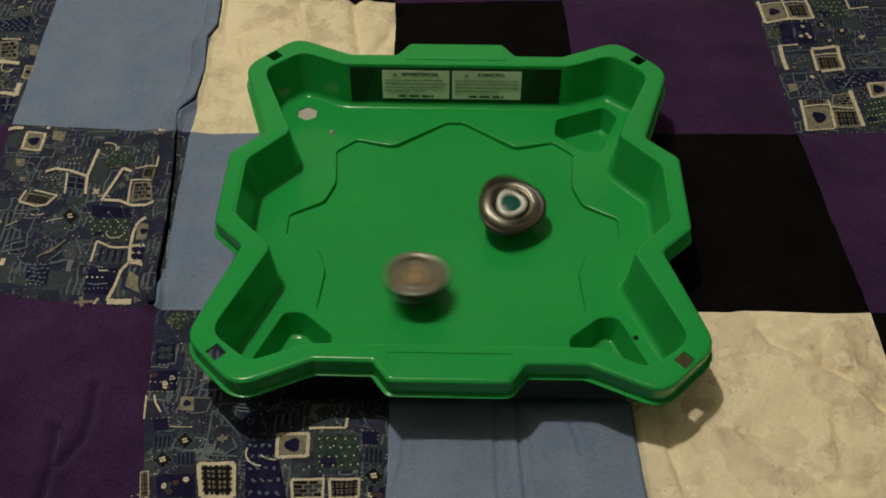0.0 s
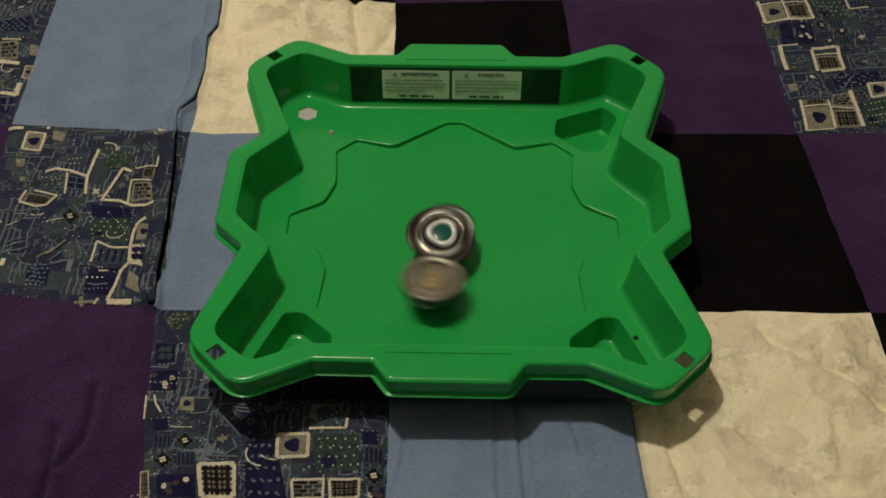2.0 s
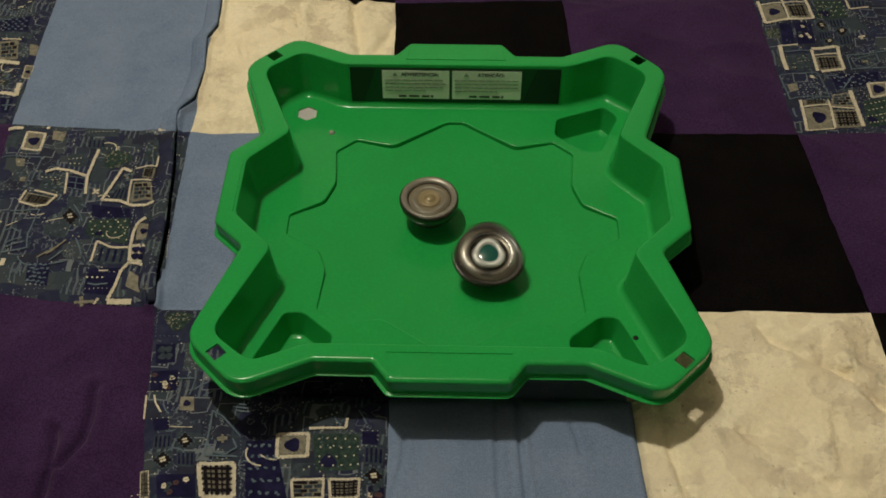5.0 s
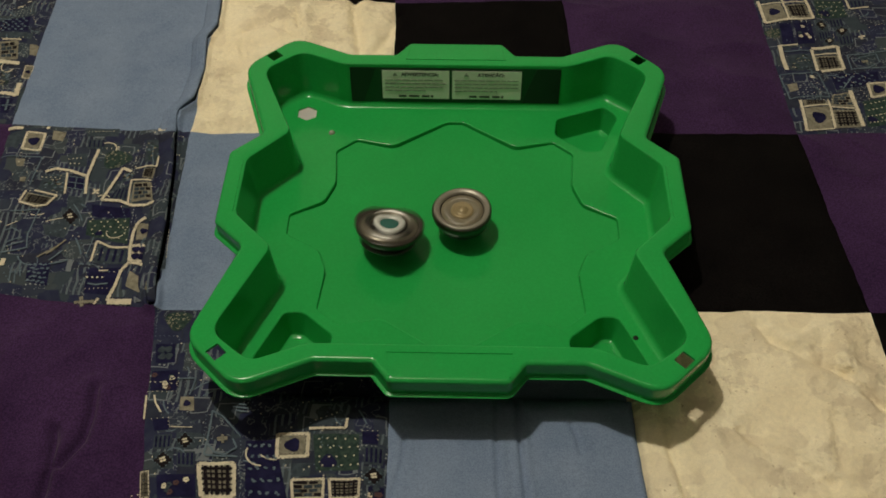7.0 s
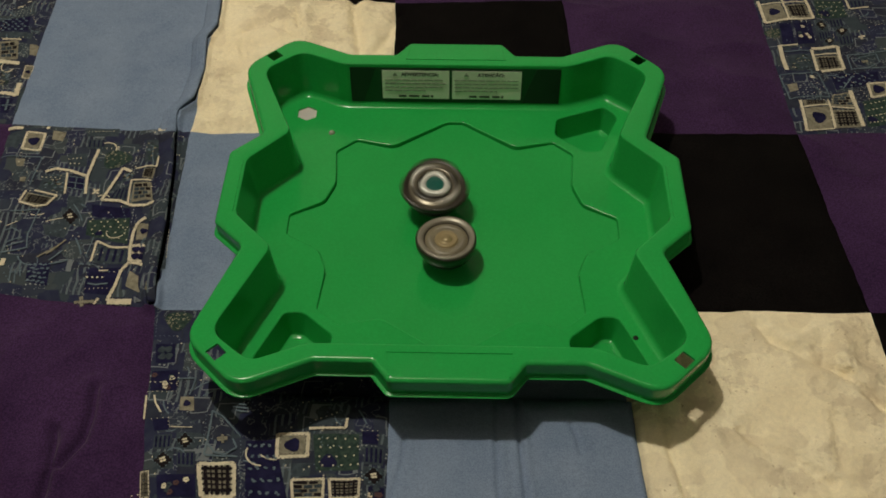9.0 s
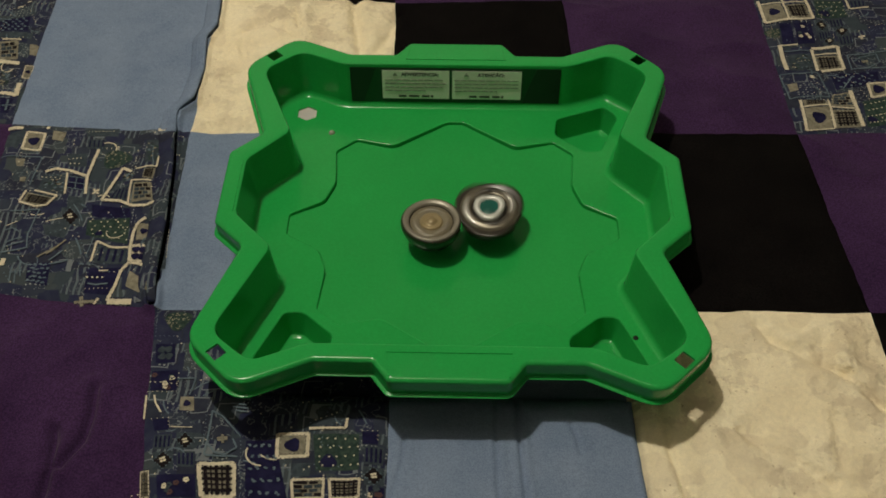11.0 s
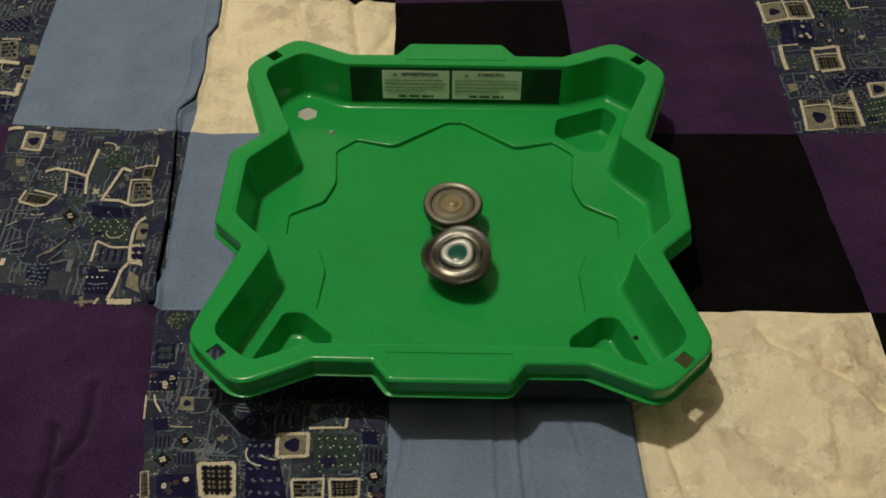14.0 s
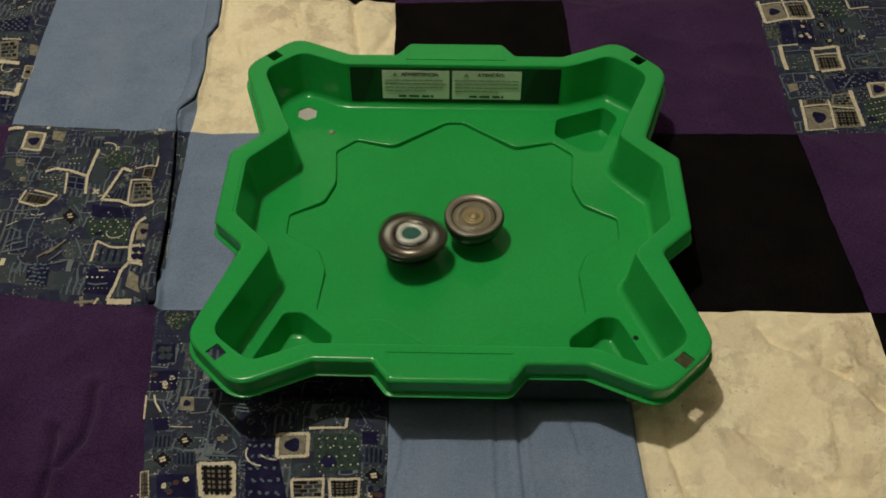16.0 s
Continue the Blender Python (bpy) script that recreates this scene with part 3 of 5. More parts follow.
PRINT_NEAR_4 = [
    ("star", "", 0, [(-0.0608, -0.2228), (-0.0462, -0.2225), (-0.0453, -0.2370), (-0.0597, -0.2373)]),
    ("flowers", "", 0, [(-0.0565, -0.2383), (-0.0452, -0.2381), (-0.0447, -0.2473), (-0.0559, -0.2476)]),
    ("brickbox", "", 0, [(-0.1135, -0.2328), (-0.0877, -0.2316), (-0.0873, -0.2482), (-0.1107, -0.2487)]),
    ("check", "", 0, [(-0.0862, -0.2322), (-0.0620, -0.2317), (-0.0620, -0.2477), (-0.0837, -0.2482)]),
    ("line", "slate", 0.0010, [(-0.0678, -0.1745), (-0.0638, -0.1813), (-0.0610, -0.1869)]),
    ("line", "slate", 0.0012, [(-0.1648, -0.1699), (-0.1527, -0.1706)]),
    ("line", "slate", 0.0012, [(-0.1634, -0.1727), (-0.1509, -0.1738)]),
    ("line", "slate", 0.0012, [(-0.1609, -0.1759), (-0.1518, -0.1767)]),
    ("dotted", "slate", 0.0012, [(-0.1528, -0.2034), (-0.1461, -0.2490)]),
    ("teal", "", 0, [(-0.1140, -0.2201), (-0.0988, -0.2197), (-0.0996, -0.2304), (-0.1128, -0.2307)]),
]
PRINT_FAR_1 = [
    ("drop", "", 0, [(0.3236, 0.3403), (0.3444, 0.3423), (0.3466, 0.3140), (0.3248, 0.3114)]),
    ("plaid", "", 0, [(0.3478, 0.3391), (0.3699, 0.3418), (0.3718, 0.3171), (0.3487, 0.3150)]),
    ("stripe", "", 0, [(0.3212, 0.3493), (0.3444, 0.3497), (0.3445, 0.3450), (0.3220, 0.3426)]),
    ("line", "cream", 0.0027, [(0.3215, 0.3476), (0.3232, 0.3097)]),
    ("line", "cream", 0.0025, [(0.3232, 0.3097), (0.3733, 0.3149)]),
    ("line", "cream", 0.0027, [(0.3733, 0.3149), (0.3716, 0.3502)]),
    ("line", "cream", 0.0019, [(0.3464, 0.3498), (0.3473, 0.3128)]),
    ("line", "cream", 0.0015, [(0.3217, 0.3409), (0.3705, 0.3448)]),
    ("dots", "", 0, [(0.3817, 0.3504), (0.4120, 0.3510), (0.4112, 0.3211), (0.3768, 0.3172)]),
    ("stripe", "", 0, [(0.4190, 0.3511), (0.4362, 0.3515), (0.4351, 0.3387), (0.4175, 0.3357)]),
    ("line", "cream", 0.0019, [(0.4150, 0.3511), (0.4159, 0.3334), (0.4368, 0.3374)]),
    ("leaf", "", 0, [(0.3196, 0.3064), (0.3354, 0.3067), (0.3362, 0.2799), (0.3204, 0.2780)]),
]
PRINT_FAR_2 = [
    ("navy", "", 0, [(0.3364, 0.3067), (0.3482, 0.3070), (0.3469, 0.2754), (0.3350, 0.2736)]),
    ("flowers", "", 0, [(0.3511, 0.3070), (0.3695, 0.3106), (0.3684, 0.2774), (0.3504, 0.2739)]),
    ("star", "", 0, [(0.3752, 0.3146), (0.3881, 0.3148), (0.3846, 0.2943), (0.3719, 0.2940)]),
    ("stripe", "", 0, [(0.3902, 0.3175), (0.4048, 0.3194), (0.4041, 0.3032), (0.3891, 0.3013)]),
    ("star", "", 0, [(0.3937, 0.3046), (0.4071, 0.3049), (0.4042, 0.2865), (0.3912, 0.2862)]),
    ("stripe", "", 0, [(0.3924, 0.2856), (0.4076, 0.2884), (0.4073, 0.2750), (0.3922, 0.2717)]),
    ("stripe", "", 0, [(0.3737, 0.2931), (0.3861, 0.2949), (0.3858, 0.2817), (0.3738, 0.2800)]),
    ("star", "", 0, [(0.3778, 0.2853), (0.3895, 0.2856), (0.3877, 0.2731), (0.3771, 0.2729)]),
    ("line", "cream", 0.0038, [(0.3308, 0.2720), (0.3310, 0.2329)]),
    ("line", "cream", 0.0015, [(0.3308, 0.2720), (0.3493, 0.2730)]),
    ("line", "slate", 0.0011, [(0.3340, 0.2635), (0.3604, 0.2646)]),
]
PRINT_FAR_3 = [
    ("plaid", "", 0, [(0.3629, 0.2552), (0.3873, 0.2584), (0.3859, 0.2354), (0.3620, 0.2329)]),
    ("stripe", "", 0, [(0.3661, 0.2659), (0.3867, 0.2685), (0.3861, 0.2614), (0.3655, 0.2589)]),
    ("line", "cream", 0.0027, [(0.3623, 0.2665), (0.3607, 0.2311)]),
    ("line", "cream", 0.0031, [(0.3626, 0.2677), (0.3889, 0.2701), (0.3875, 0.2340), (0.3642, 0.2300)]),
    ("line", "cream", 0.0015, [(0.3624, 0.2574), (0.3887, 0.2603)]),
    ("speckle", "", 0, [(0.3372, 0.2599), (0.3601, 0.2603), (0.3593, 0.2334), (0.3357, 0.2330)]),
    ("line", "slate", 0.0011, [(0.4364, 0.2618), (0.3967, 0.2580), (0.3950, 0.2341), (0.4302, 0.2372)]),
    ("line", "slate", 0.0010, [(0.4000, 0.2476), (0.4094, 0.2552), (0.4254, 0.2586), (0.4262, 0.2466), (0.4127, 0.2374), (0.4024, 0.2417)]),
    ("line", "sand", 0.0027, [(0.4085, 0.2477), (0.4154, 0.2488)]),
    ("field", "", 0, [(0.3727, 0.2264), (0.4206, 0.2317), (0.4174, 0.2114), (0.3729, 0.2020)]),
]
PRINT_FAR_4 = [
    ("line", "slate", 0.0011, [(0.3221, 0.2254), (0.3599, 0.2276), (0.3640, 0.1907), (0.3253, 0.1885), (0.3221, 0.2254)]),
    ("line", "cream", 0.0038, [(0.3509, 0.2202), (0.3547, 0.2205)]),
    ("sand", "", 0, [(0.3268, 0.2105), (0.3363, 0.2121), (0.3360, 0.2013), (0.3278, 0.1989)]),
    ("line", "slate", 0.0011, [(0.3488, 0.2101), (0.3526, 0.2016), (0.3612, 0.1948)]),
    ("ring", "", 0, [(0.4034, 0.2106), (0.4243, 0.2138), (0.4199, 0.1917), (0.4039, 0.1900)]),
    ("drop", "", 0, [(0.3358, 0.1730), (0.3601, 0.1768), (0.3584, 0.1486), (0.3346, 0.1450)]),
    ("plaid", "", 0, [(0.3363, 0.1846), (0.3585, 0.1864), (0.3592, 0.1795), (0.3362, 0.1750)]),
    ("plaid", "", 0, [(0.3616, 0.1714), (0.3865, 0.1738), (0.3854, 0.1504), (0.3610, 0.1481)]),
    ("bricks", "", 0, [(0.3679, 0.1958), (0.3850, 0.1989), (0.3859, 0.1773), (0.3622, 0.1782)]),
    ("line", "cream", 0.0025, [(0.3336, 0.1845), (0.3326, 0.1441)]),
    ("line", "cream", 0.0023, [(0.3610, 0.1851), (0.3599, 0.1473)]),
    ("line", "cream", 0.0034, [(0.3852, 0.1995), (0.3872, 0.1505)]),
]
PRINT_FAR_5 = [
    ("line", "cream", 0.0011, [(0.3326, 0.1441), (0.3598, 0.1468)]),
    ("line", "cream", 0.0015, [(0.3607, 0.1754), (0.3867, 0.1746)]),
    ("line", "cream", 0.0015, [(0.3351, 0.1741), (0.3596, 0.1787)]),
    ("dots", "", 0, [(0.3947, 0.1857), (0.4184, 0.1903), (0.4091, 0.1535), (0.3917, 0.1505)]),
    ("line", "cream", 0.0017, [(0.4134, 0.2845), (0.4202, 0.2861)]),
    ("line", "cream", 0.0015, [(0.4167, 0.2876), (0.4165, 0.2814)]),
    ("line", "slate", 0.0010, [(0.4223, 0.3181), (0.4314, 0.3231), (0.4346, 0.3281)]),
]
FABRIC = {"blue": (M_BLUE, "plain faded blue cotton patch"), "cream": (M_CREAM, "crumpled cream cotton patch with brownish marks"), "black": (M_BLACK, "plain black cotton patch"),
          "purple": (M_PURPLE, "dark purple cotton patch with soft folds"), "print": (M_PRINT, "navy cotton patch printed with small pale motifs")}


def crease(x, y):
    """How far the creases press the cloth down at these places (arrays)."""
    out = np.zeros_like(x)
    for line, width, depth in CREASES:
        best = np.full_like(x, 1e9)
        for (ax, ay), (bx, by) in zip(line, line[1:]):
            dx, dy = bx - ax, by - ay
            s = np.clip(((x - ax) * dx + (y - ay) * dy) / (dx * dx + dy * dy), 0, 1)
            best = np.minimum(best, np.hypot(x - ax - s * dx, y - ay - s * dy))
        out += depth * np.exp(-(best / width) ** 2) - 0.35 * depth * np.exp(-((best - 3 * width) / (1.6 * width)) ** 2)
    return out


WRINKLE = {"blue": (0.0018, 9, 0.0004), "cream": (0.0022, 15, 0.0014), "black": (0.0010, 9, 0.0003), "purple": (0.0060, 9, 0.0022), "print": (0.0042, 17, 0.0012)}


def cloth_noise(x, y, kind):
    """Soft waves and finer crumples of one kind of cloth (arrays)."""
    big, scale, small = WRINKLE[kind]
    out = np.empty(x.size)
    for i, (a, b) in enumerate(zip(x.ravel(), y.ravel())):
        wx, wy = noise.noise((a * 30, b * 30, 8.0)) * 0.012, noise.noise((a * 30, b * 30, 2.0)) * 0.012
        ridge = 0.5 - abs(noise.noise(((a + wx) * scale * 2.0 + 9, (b + wy) * scale * 2.0, 4.0))) * 2.2
        out[i] = big * noise.noise((a * scale, b * scale, 1.7)) + small * ridge
        if kind == "cream":
            rough = min(1.0, max(0.08, 0.45 + 2.2 * noise.noise((a * 11 + 3, b * 11, 6.0))))
            out[i] += 0.0100 * rough * (0.30 - abs(noise.noise(((a + wx) * 32, (b + wy) * 32, 5.0))))
            out[i] += 0.0026 * rough * (0.30 - abs(noise.noise(((a + wx) * 110, (b + wy) * 110, 7.0))))
    return out.reshape(x.shape)


def quilt_patch(r, c, quilt):
    kind = KINDS[(c - r) % 5]
    a, b = ROWS_OF_NODES[r][c], ROWS_OF_NODES[r][c + 1]
    d, e = ROWS_OF_NODES[r + 1][c], ROWS_OF_NODES[r + 1][c + 1]
    n = 116 if 1 <= r <= 3 and 0 <= c <= 5 else 12
    n = 210 if c == 1 and r in (1, 2) else n
    u, v = np.meshgrid(np.linspace(0, 1, n + 1), np.linspace(0, 1, n + 1))
    x = (1 - v) * ((1 - u) * a[0] + u * b[0]) + v * ((1 - u) * d[0] + u * e[0])
    y = (1 - v) * ((1 - u) * a[1] + u * b[1]) + v * ((1 - u) * d[1] + u * e[1])
    # uneven seams
    sx = np.array([0.0025 * noise.noise((p * 14, q * 14, 7.0)) + 0.0008 * noise.noise((p * 70, q * 70, 7.0)) for p, q in zip(x.ravel(), y.ravel())]).reshape(x.shape)
    sy = np.array([0.0035 * noise.noise((p * 14, q * 14, 3.0)) + 0.0008 * noise.noise((p * 70, q * 70, 3.0)) for p, q in zip(x.ravel(), y.ravel())]).reshape(x.shape)
    edge = np.minimum(np.minimum(u, 1 - u), np.minimum(v, 1 - v))
    side = 1 - np.exp(-edge * 22)
    z = -0.0028 * (1 - side) + cloth_noise(x, y, kind) * side
    if n > 20:
        z -= crease(x, y)
    z = np.minimum(z, 0.010 if kind == "cream" else 0.006)
    # the soft bedding gives way under the tray
    far = np.maximum(np.abs(x), np.abs(y))
    z -= 0.0175 * np.clip((0.172 - far) / 0.022, 0, 1) ** 2
    px, py = x + sx, y + sy
    verts = np.stack([px.ravel(), py.ravel(), z.ravel()], 1).tolist()
    w = n + 1
    faces = [(j * w + i, (j + 1) * w + i, (j + 1) * w + i + 1, j * w + i + 1) for j in range(n) for i in range(n)]
    me = mesh_of("patch", verts, faces, [FABRIC[kind][0]], True)
    return part("patch", me, None, quilt, FABRIC[kind][1]), (px, py, z)


quilt = tagged(new("patchwork_quilt"), "patchwork quilt of blue, cream, black, purple and printed cotton squares", "quilt")
SURFACE = {}
PATCH = {}
for r in range(len(ROWS_OF_NODES) - 1):
    for c in range(COLS):
        PATCH[r, c], SURFACE[r, c] = quilt_patch(r, c, quilt)
bm = bmesh.new()
box(bm, -0.56, 0.68, -0.46, 0.53, -0.034, -0.023)
part("backing", bm, M_BACKING, quilt, "plain cotton backing under the patches")


def draped(r, c):
    """The height of one patch at a place."""
    px, py, z = SURFACE[r, c]

    def height(x, y):
        k = np.argmin((px - x) ** 2 + (py - y) ** 2)
        return float(z.ravel()[k])
    return height


def fold_flap(line, r, c, material, label):
    """A flap where the cloth folds over itself along a line, open to the east."""
    height = draped(r, c)
    pts = []
    for a, b in zip(line, line[1:]):
        a, b = Vector(a), Vector(b)
        n = max(1, int((b - a).length / 0.003))
        pts += [a.lerp(b, i / n) for i in range(n)]
    pts.append(Vector(line[-1]))
    pts = [(pts[max(0, i - 1)] + pts[i] * 2 + pts[min(len(pts) - 1, i + 1)]) / 4 for i in range(len(pts))]
    profile = [(-0.0130, -0.0015), (-0.0090, 0.0008), (-0.0055, 0.0032), (-0.0022, 0.0056), (0.0006, 0.0064), (0.0026, 0.0060), (0.0036, 0.0050), (0.0032, 0.0042), (0.0008, 0.0038), (-0.0040, 0.0030)]
    verts, faces = [], []
    w = len(profile)
    for i, p in enumerate(pts):
        ease = min(1.0, 0.25 + 0.25 * i, 0.25 + 0.12 * (len(pts) - 1 - i)) * (1 + 0.25 * noise.noise((p.x * 60, p.y * 60, 1.0)))
        base = height(p.x - 0.014, p.y)
        verts += [(p.x + o, p.y, base + 0.0003 + z * ease) for o, z in profile]
    for i in range(len(pts) - 1):
        faces += [(i * w + j, i * w + j + 1, (i + 1) * w + j + 1, (i + 1) * w + j) for j in range(w - 1)]
    ob = part("fold", mesh_of("fold", verts, faces, [material], True), None, PATCH[r, c], label)
    ob.modifiers.new("cloth", "SOLIDIFY").thickness = 0.0005
    return ob


fold_flap(CREASES[0][0][:7], 1, 1, M_BLUE, "folded-over edge of the blue cotton")
fold_flap(CREASES[0][0][6:], 2, 1, M_PRINT, "folded-over edge of the printed cotton")


class Inks:
    """Flat printed shapes that follow the cloth, one mesh for each ink of a patch."""

    def __init__(self, r, c):
        self.h, self.owner, self.m = draped(r, c), PATCH[r, c], {}

    def quad(self, ink, corners, lift=0.0004, cells=1):
        v, f = self.m.setdefault(ink, ([], []))
        p = [Vector(q) for q in corners]
        n = 1 if cells == 1 else max(2, int((p[1] - p[0]).length / 0.002))
        m = 1 if cells == 1 else max(2, int((p[3] - p[0]).length / 0.002))
        k = len(v)
        for j in range(m + 1):
            for i in range(n + 1):
                q = p[0].lerp(p[1], i / n).lerp(p[3].lerp(p[2], i / n), j / m)
                v.append((q.x, q.y, self.h(q.x, q.y) + lift))
        f += [(k + j * (n + 1) + i, k + j * (n + 1) + i + 1, k + (j + 1) * (n + 1) + i + 1, k + (j + 1) * (n + 1) + i) for j in range(m) for i in range(n)]

    def line(self, ink, points, width, lift=0.0004):
        pts = []
        for a, b in zip(points, points[1:]):
            a, b = Vector(a), Vector(b)
            n = max(1, int((b - a).length / 0.0025))
            pts += [a.lerp(b, i / n) for i in range(n)]
        pts.append(Vector(points[-1]))
        for i, (a, b) in enumerate(zip(pts, pts[1:])):
            d = (b - a).normalized()
            o = Vector((-d.y, d.x)) * width / 2 * (1 + 0.12 * math.sin(i * 2.6))
            self.quad(ink, [a - o, b - o * 1.0, b + o, a + o], lift)

    def dotted(self, ink, points, radius, lift=0.0006, gap=0.0036):
        for a, b in zip(points, points[1:]):
            a, b = Vector(a), Vector(b)
            n = max(1, int((b - a).length / gap))
            for i in range(n):
                self.blob(ink, a.lerp(b, i / n), radius, radius, lift, 5)

    def blob(self, ink, centre, rx, ry, lift=0.0006, steps=14):
        v, f = self.m.setdefault(ink, ([], []))
        k = len(v)
        rings = max(1, int(rx / 0.0022))
        for j in range(1, rings + 1):
            for i in range(steps):
                a = 2 * math.pi * i / steps
                w = (1 + 0.14 * math.sin(3 * a + centre.x * 400)) * j / rings
                q = centre + Vector((rx * w * math.cos(a), ry * w * math.sin(a)))
                v.append((q.x, q.y, self.h(q.x, q.y) + lift))
        f.append(tuple(range(k, k + steps)))
        for j in range(rings - 1):
            b = k + j * steps
            f += [(b + i, b + steps + i, b + steps + (i + 1) % steps, b + (i + 1) % steps) for i in range(steps)]

    def scallop(self, points, width):
        """Small dark notches along both edges of a pale band."""
        for a, b in zip(points, points[1:]):
            a, b = Vector(a), Vector(b)
            d = (b - a).normalized()
            o = Vector((-d.y, d.x)) * width * 0.60
            for side in (-1, 1):
                self.dotted("navy", [a + o * side, b + o * side], 0.00045, 0.0018, 0.0028)

    def motif(self, kind, q):
        q = [Vector(p) for p in q]
        if (q[1] - q[0]).cross(q[3] - q[0]) > 0:
            q = [q[3], q[2], q[1], q[0]]
        at = lambda s, t: q[0].lerp(q[1], s).lerp(q[3].lerp(q[2], s), t)
        mid, size = at(0.5, 0.5), min((q[1] - q[0]).length, (q[3] - q[0]).length)
        loop = [at(0.05, 0.05), at(0.95, 0.05), at(0.95, 0.95), at(0.05, 0.95), at(0.05, 0.05)]
        rnd = random.Random(int(mid.x * 1e5) + int(mid.y * 1e5))
        ground = {"ring": "sand", "check": "sand", "plaid": "sand", "drop": "sand", "sandring": "sand", "sand": "sand", "stripe": "teal", "bricks": "sand", "brickbox": "sand", "speckle": "teal",
                  "window": "navy", "navy": "navy", "field": "navy", "dots": "olive", "star": "teal", "teal": "teal", "rosette": "navy", "flowers": "navy", "clover": "cream"}.get(kind)
        if ground:
            self.quad(ground, [at(0, 0), at(1, 0), at(1, 1), at(0, 1)][::-1], 0.0003, 6)
        if kind in ("ring", "check", "brickbox"):
            self.line("cream", loop, size * 0.13, 0.0006)
            self.scallop(loop, size * 0.13)
        if kind in ("ring", "drop", "sandring"):
            self.blob("navy", mid, size * 0.27, size * 0.27, 0.0008)
        if kind in ("check", "plaid"):
            for k in range(1, 6):
                s = 0.06 + 0.88 * k / 6
                wide = size * (0.085 if k % 2 else 0.045)
                self.line("dark", [at(s, 0.1), at(s, 0.92)], wide, 0.0009)
                self.line("dark", [at(0.1, s), at(0.92, s)], wide, 0.0011)
        if kind in ("bricks", "brickbox"):
            for k in range(4):
                t0, t1 = 0.12 + 0.2 * k, 0.27 + 0.2 * k
                for s0 in ((0.1, 0.4, 0.7) if k % 2 else (0.1, 0.25, 0.55)):
                    s1 = min(s0 + 0.24, 0.92)
                    self.quad("teal" if rnd.random() < 0.5 else "dark", [at(s0, t0), at(s1, t0), at(s1, t1), at(s0, t1)][::-1], 0.0009)
        if kind == "window":
            for k in (0.05, 0.5, 0.95):
                self.line("slate", [at(k, 0.03), at(k, 0.97)], size * 0.05, 0.0008)
                self.line("slate", [at(0.03, k), at(0.97, k)], size * 0.05, 0.0009)
        if kind == "stripe":
            for k in range(4):
                s = 0.14 + 0.24 * k
                self.line("navy", [at(s, 0.12), at(s, 0.88)], size * 0.12, 0.0007)
        if kind == "leaf":
            self.blob("olive", mid, size * 0.52, size * 0.46, 0.0006, 18)
            for _ in range(34):
                w, d = rnd.uniform(0, 6.28), math.sqrt(rnd.random()) * 0.4
                self.blob("sand", at(0.5 + d * math.cos(w), 0.5 + d * math.sin(w)), 0.0009, 0.0007, 0.0010, 5)
        if kind == "speckle":
            for _ in range(22):
                p = at(rnd.uniform(0.08, 0.92), rnd.uniform(0.08, 0.92))
                self.blob(rnd.choice(("slate", "sand", "olive", "dark")), p, rnd.uniform(0.0008, 0.0022), rnd.uniform(0.0006, 0.0016), 0.0008, 7)
        if kind == "dots":
            self.blob("navy", at(0.3, 0.75), size * 0.2, size * 0.18, 0.0006)
            for i in range(5):
                for j in range(4):
                    self.blob("cream", at(0.1 + 0.2 * i + 0.08 * (j % 2) + rnd.uniform(-0.03, 0.03), 0.14 + 0.24 * j), 0.0008, 0.0007, 0.0010, 6)
        if kind == "field":
            for i in range(4):
                for j in range(5):
                    p = at(0.12 + 0.22 * i + 0.1 * (j % 2), 0.1 + 0.2 * j)
                    for _ in range(3):
                        self.blob("slate", p + Vector((rnd.uniform(-1, 1), rnd.uniform(-1, 1))) * 0.0011, 0.0012, 0.0009, 0.0007 + 0.0001 * _, 6)
        if kind == "star":
            self.quad("dark", [at(0.5, 0.02), at(0.98, 0.5), at(0.5, 0.98), at(0.02, 0.5)][::-1], 0.0007, 3)
            self.dotted("slate", [at(0.5, 0.02), at(0.98, 0.5), at(0.5, 0.98), at(0.02, 0.5), at(0.5, 0.02)], 0.0006, 0.0010, 0.0028)
            for a in range(4):
                w = a * math.pi / 2 + 0.5
                self.blob("cream", at(0.5 + 0.1 * math.cos(w), 0.5 + 0.1 * math.sin(w)), size * 0.09, size * 0.07, 0.0011 + 0.0001 * a, 7)
        if kind in ("rosette", "clover"):
            ink = "teal" if kind == "rosette" else "navy"
            for a in range(4):
                w = a * math.pi / 2 + 0.75
                self.blob(ink, at(0.5 + 0.25 * math.cos(w), 0.5 + 0.25 * math.sin(w)), size * 0.19, size * 0.19, 0.0010 + 0.0001 * a)
            if kind == "clover":
                self.dotted("navy", loop, size * 0.035, 0.0010, size * 0.2)
        if kind == "flowers":
            for _ in range(6):
                p, ink = at(rnd.uniform(0.12, 0.88), rnd.uniform(0.12, 0.88)), rnd.choice(("cream", "cream", "teal", "rust"))
                for a in range(5):
                    w = a * 1.2566 + rnd.uniform(-0.2, 0.2)
                    self.blob(ink, p + Vector((math.cos(w), math.sin(w))) * 0.0014, 0.0011, 0.0010, 0.0008 + 0.0001 * a, 6)

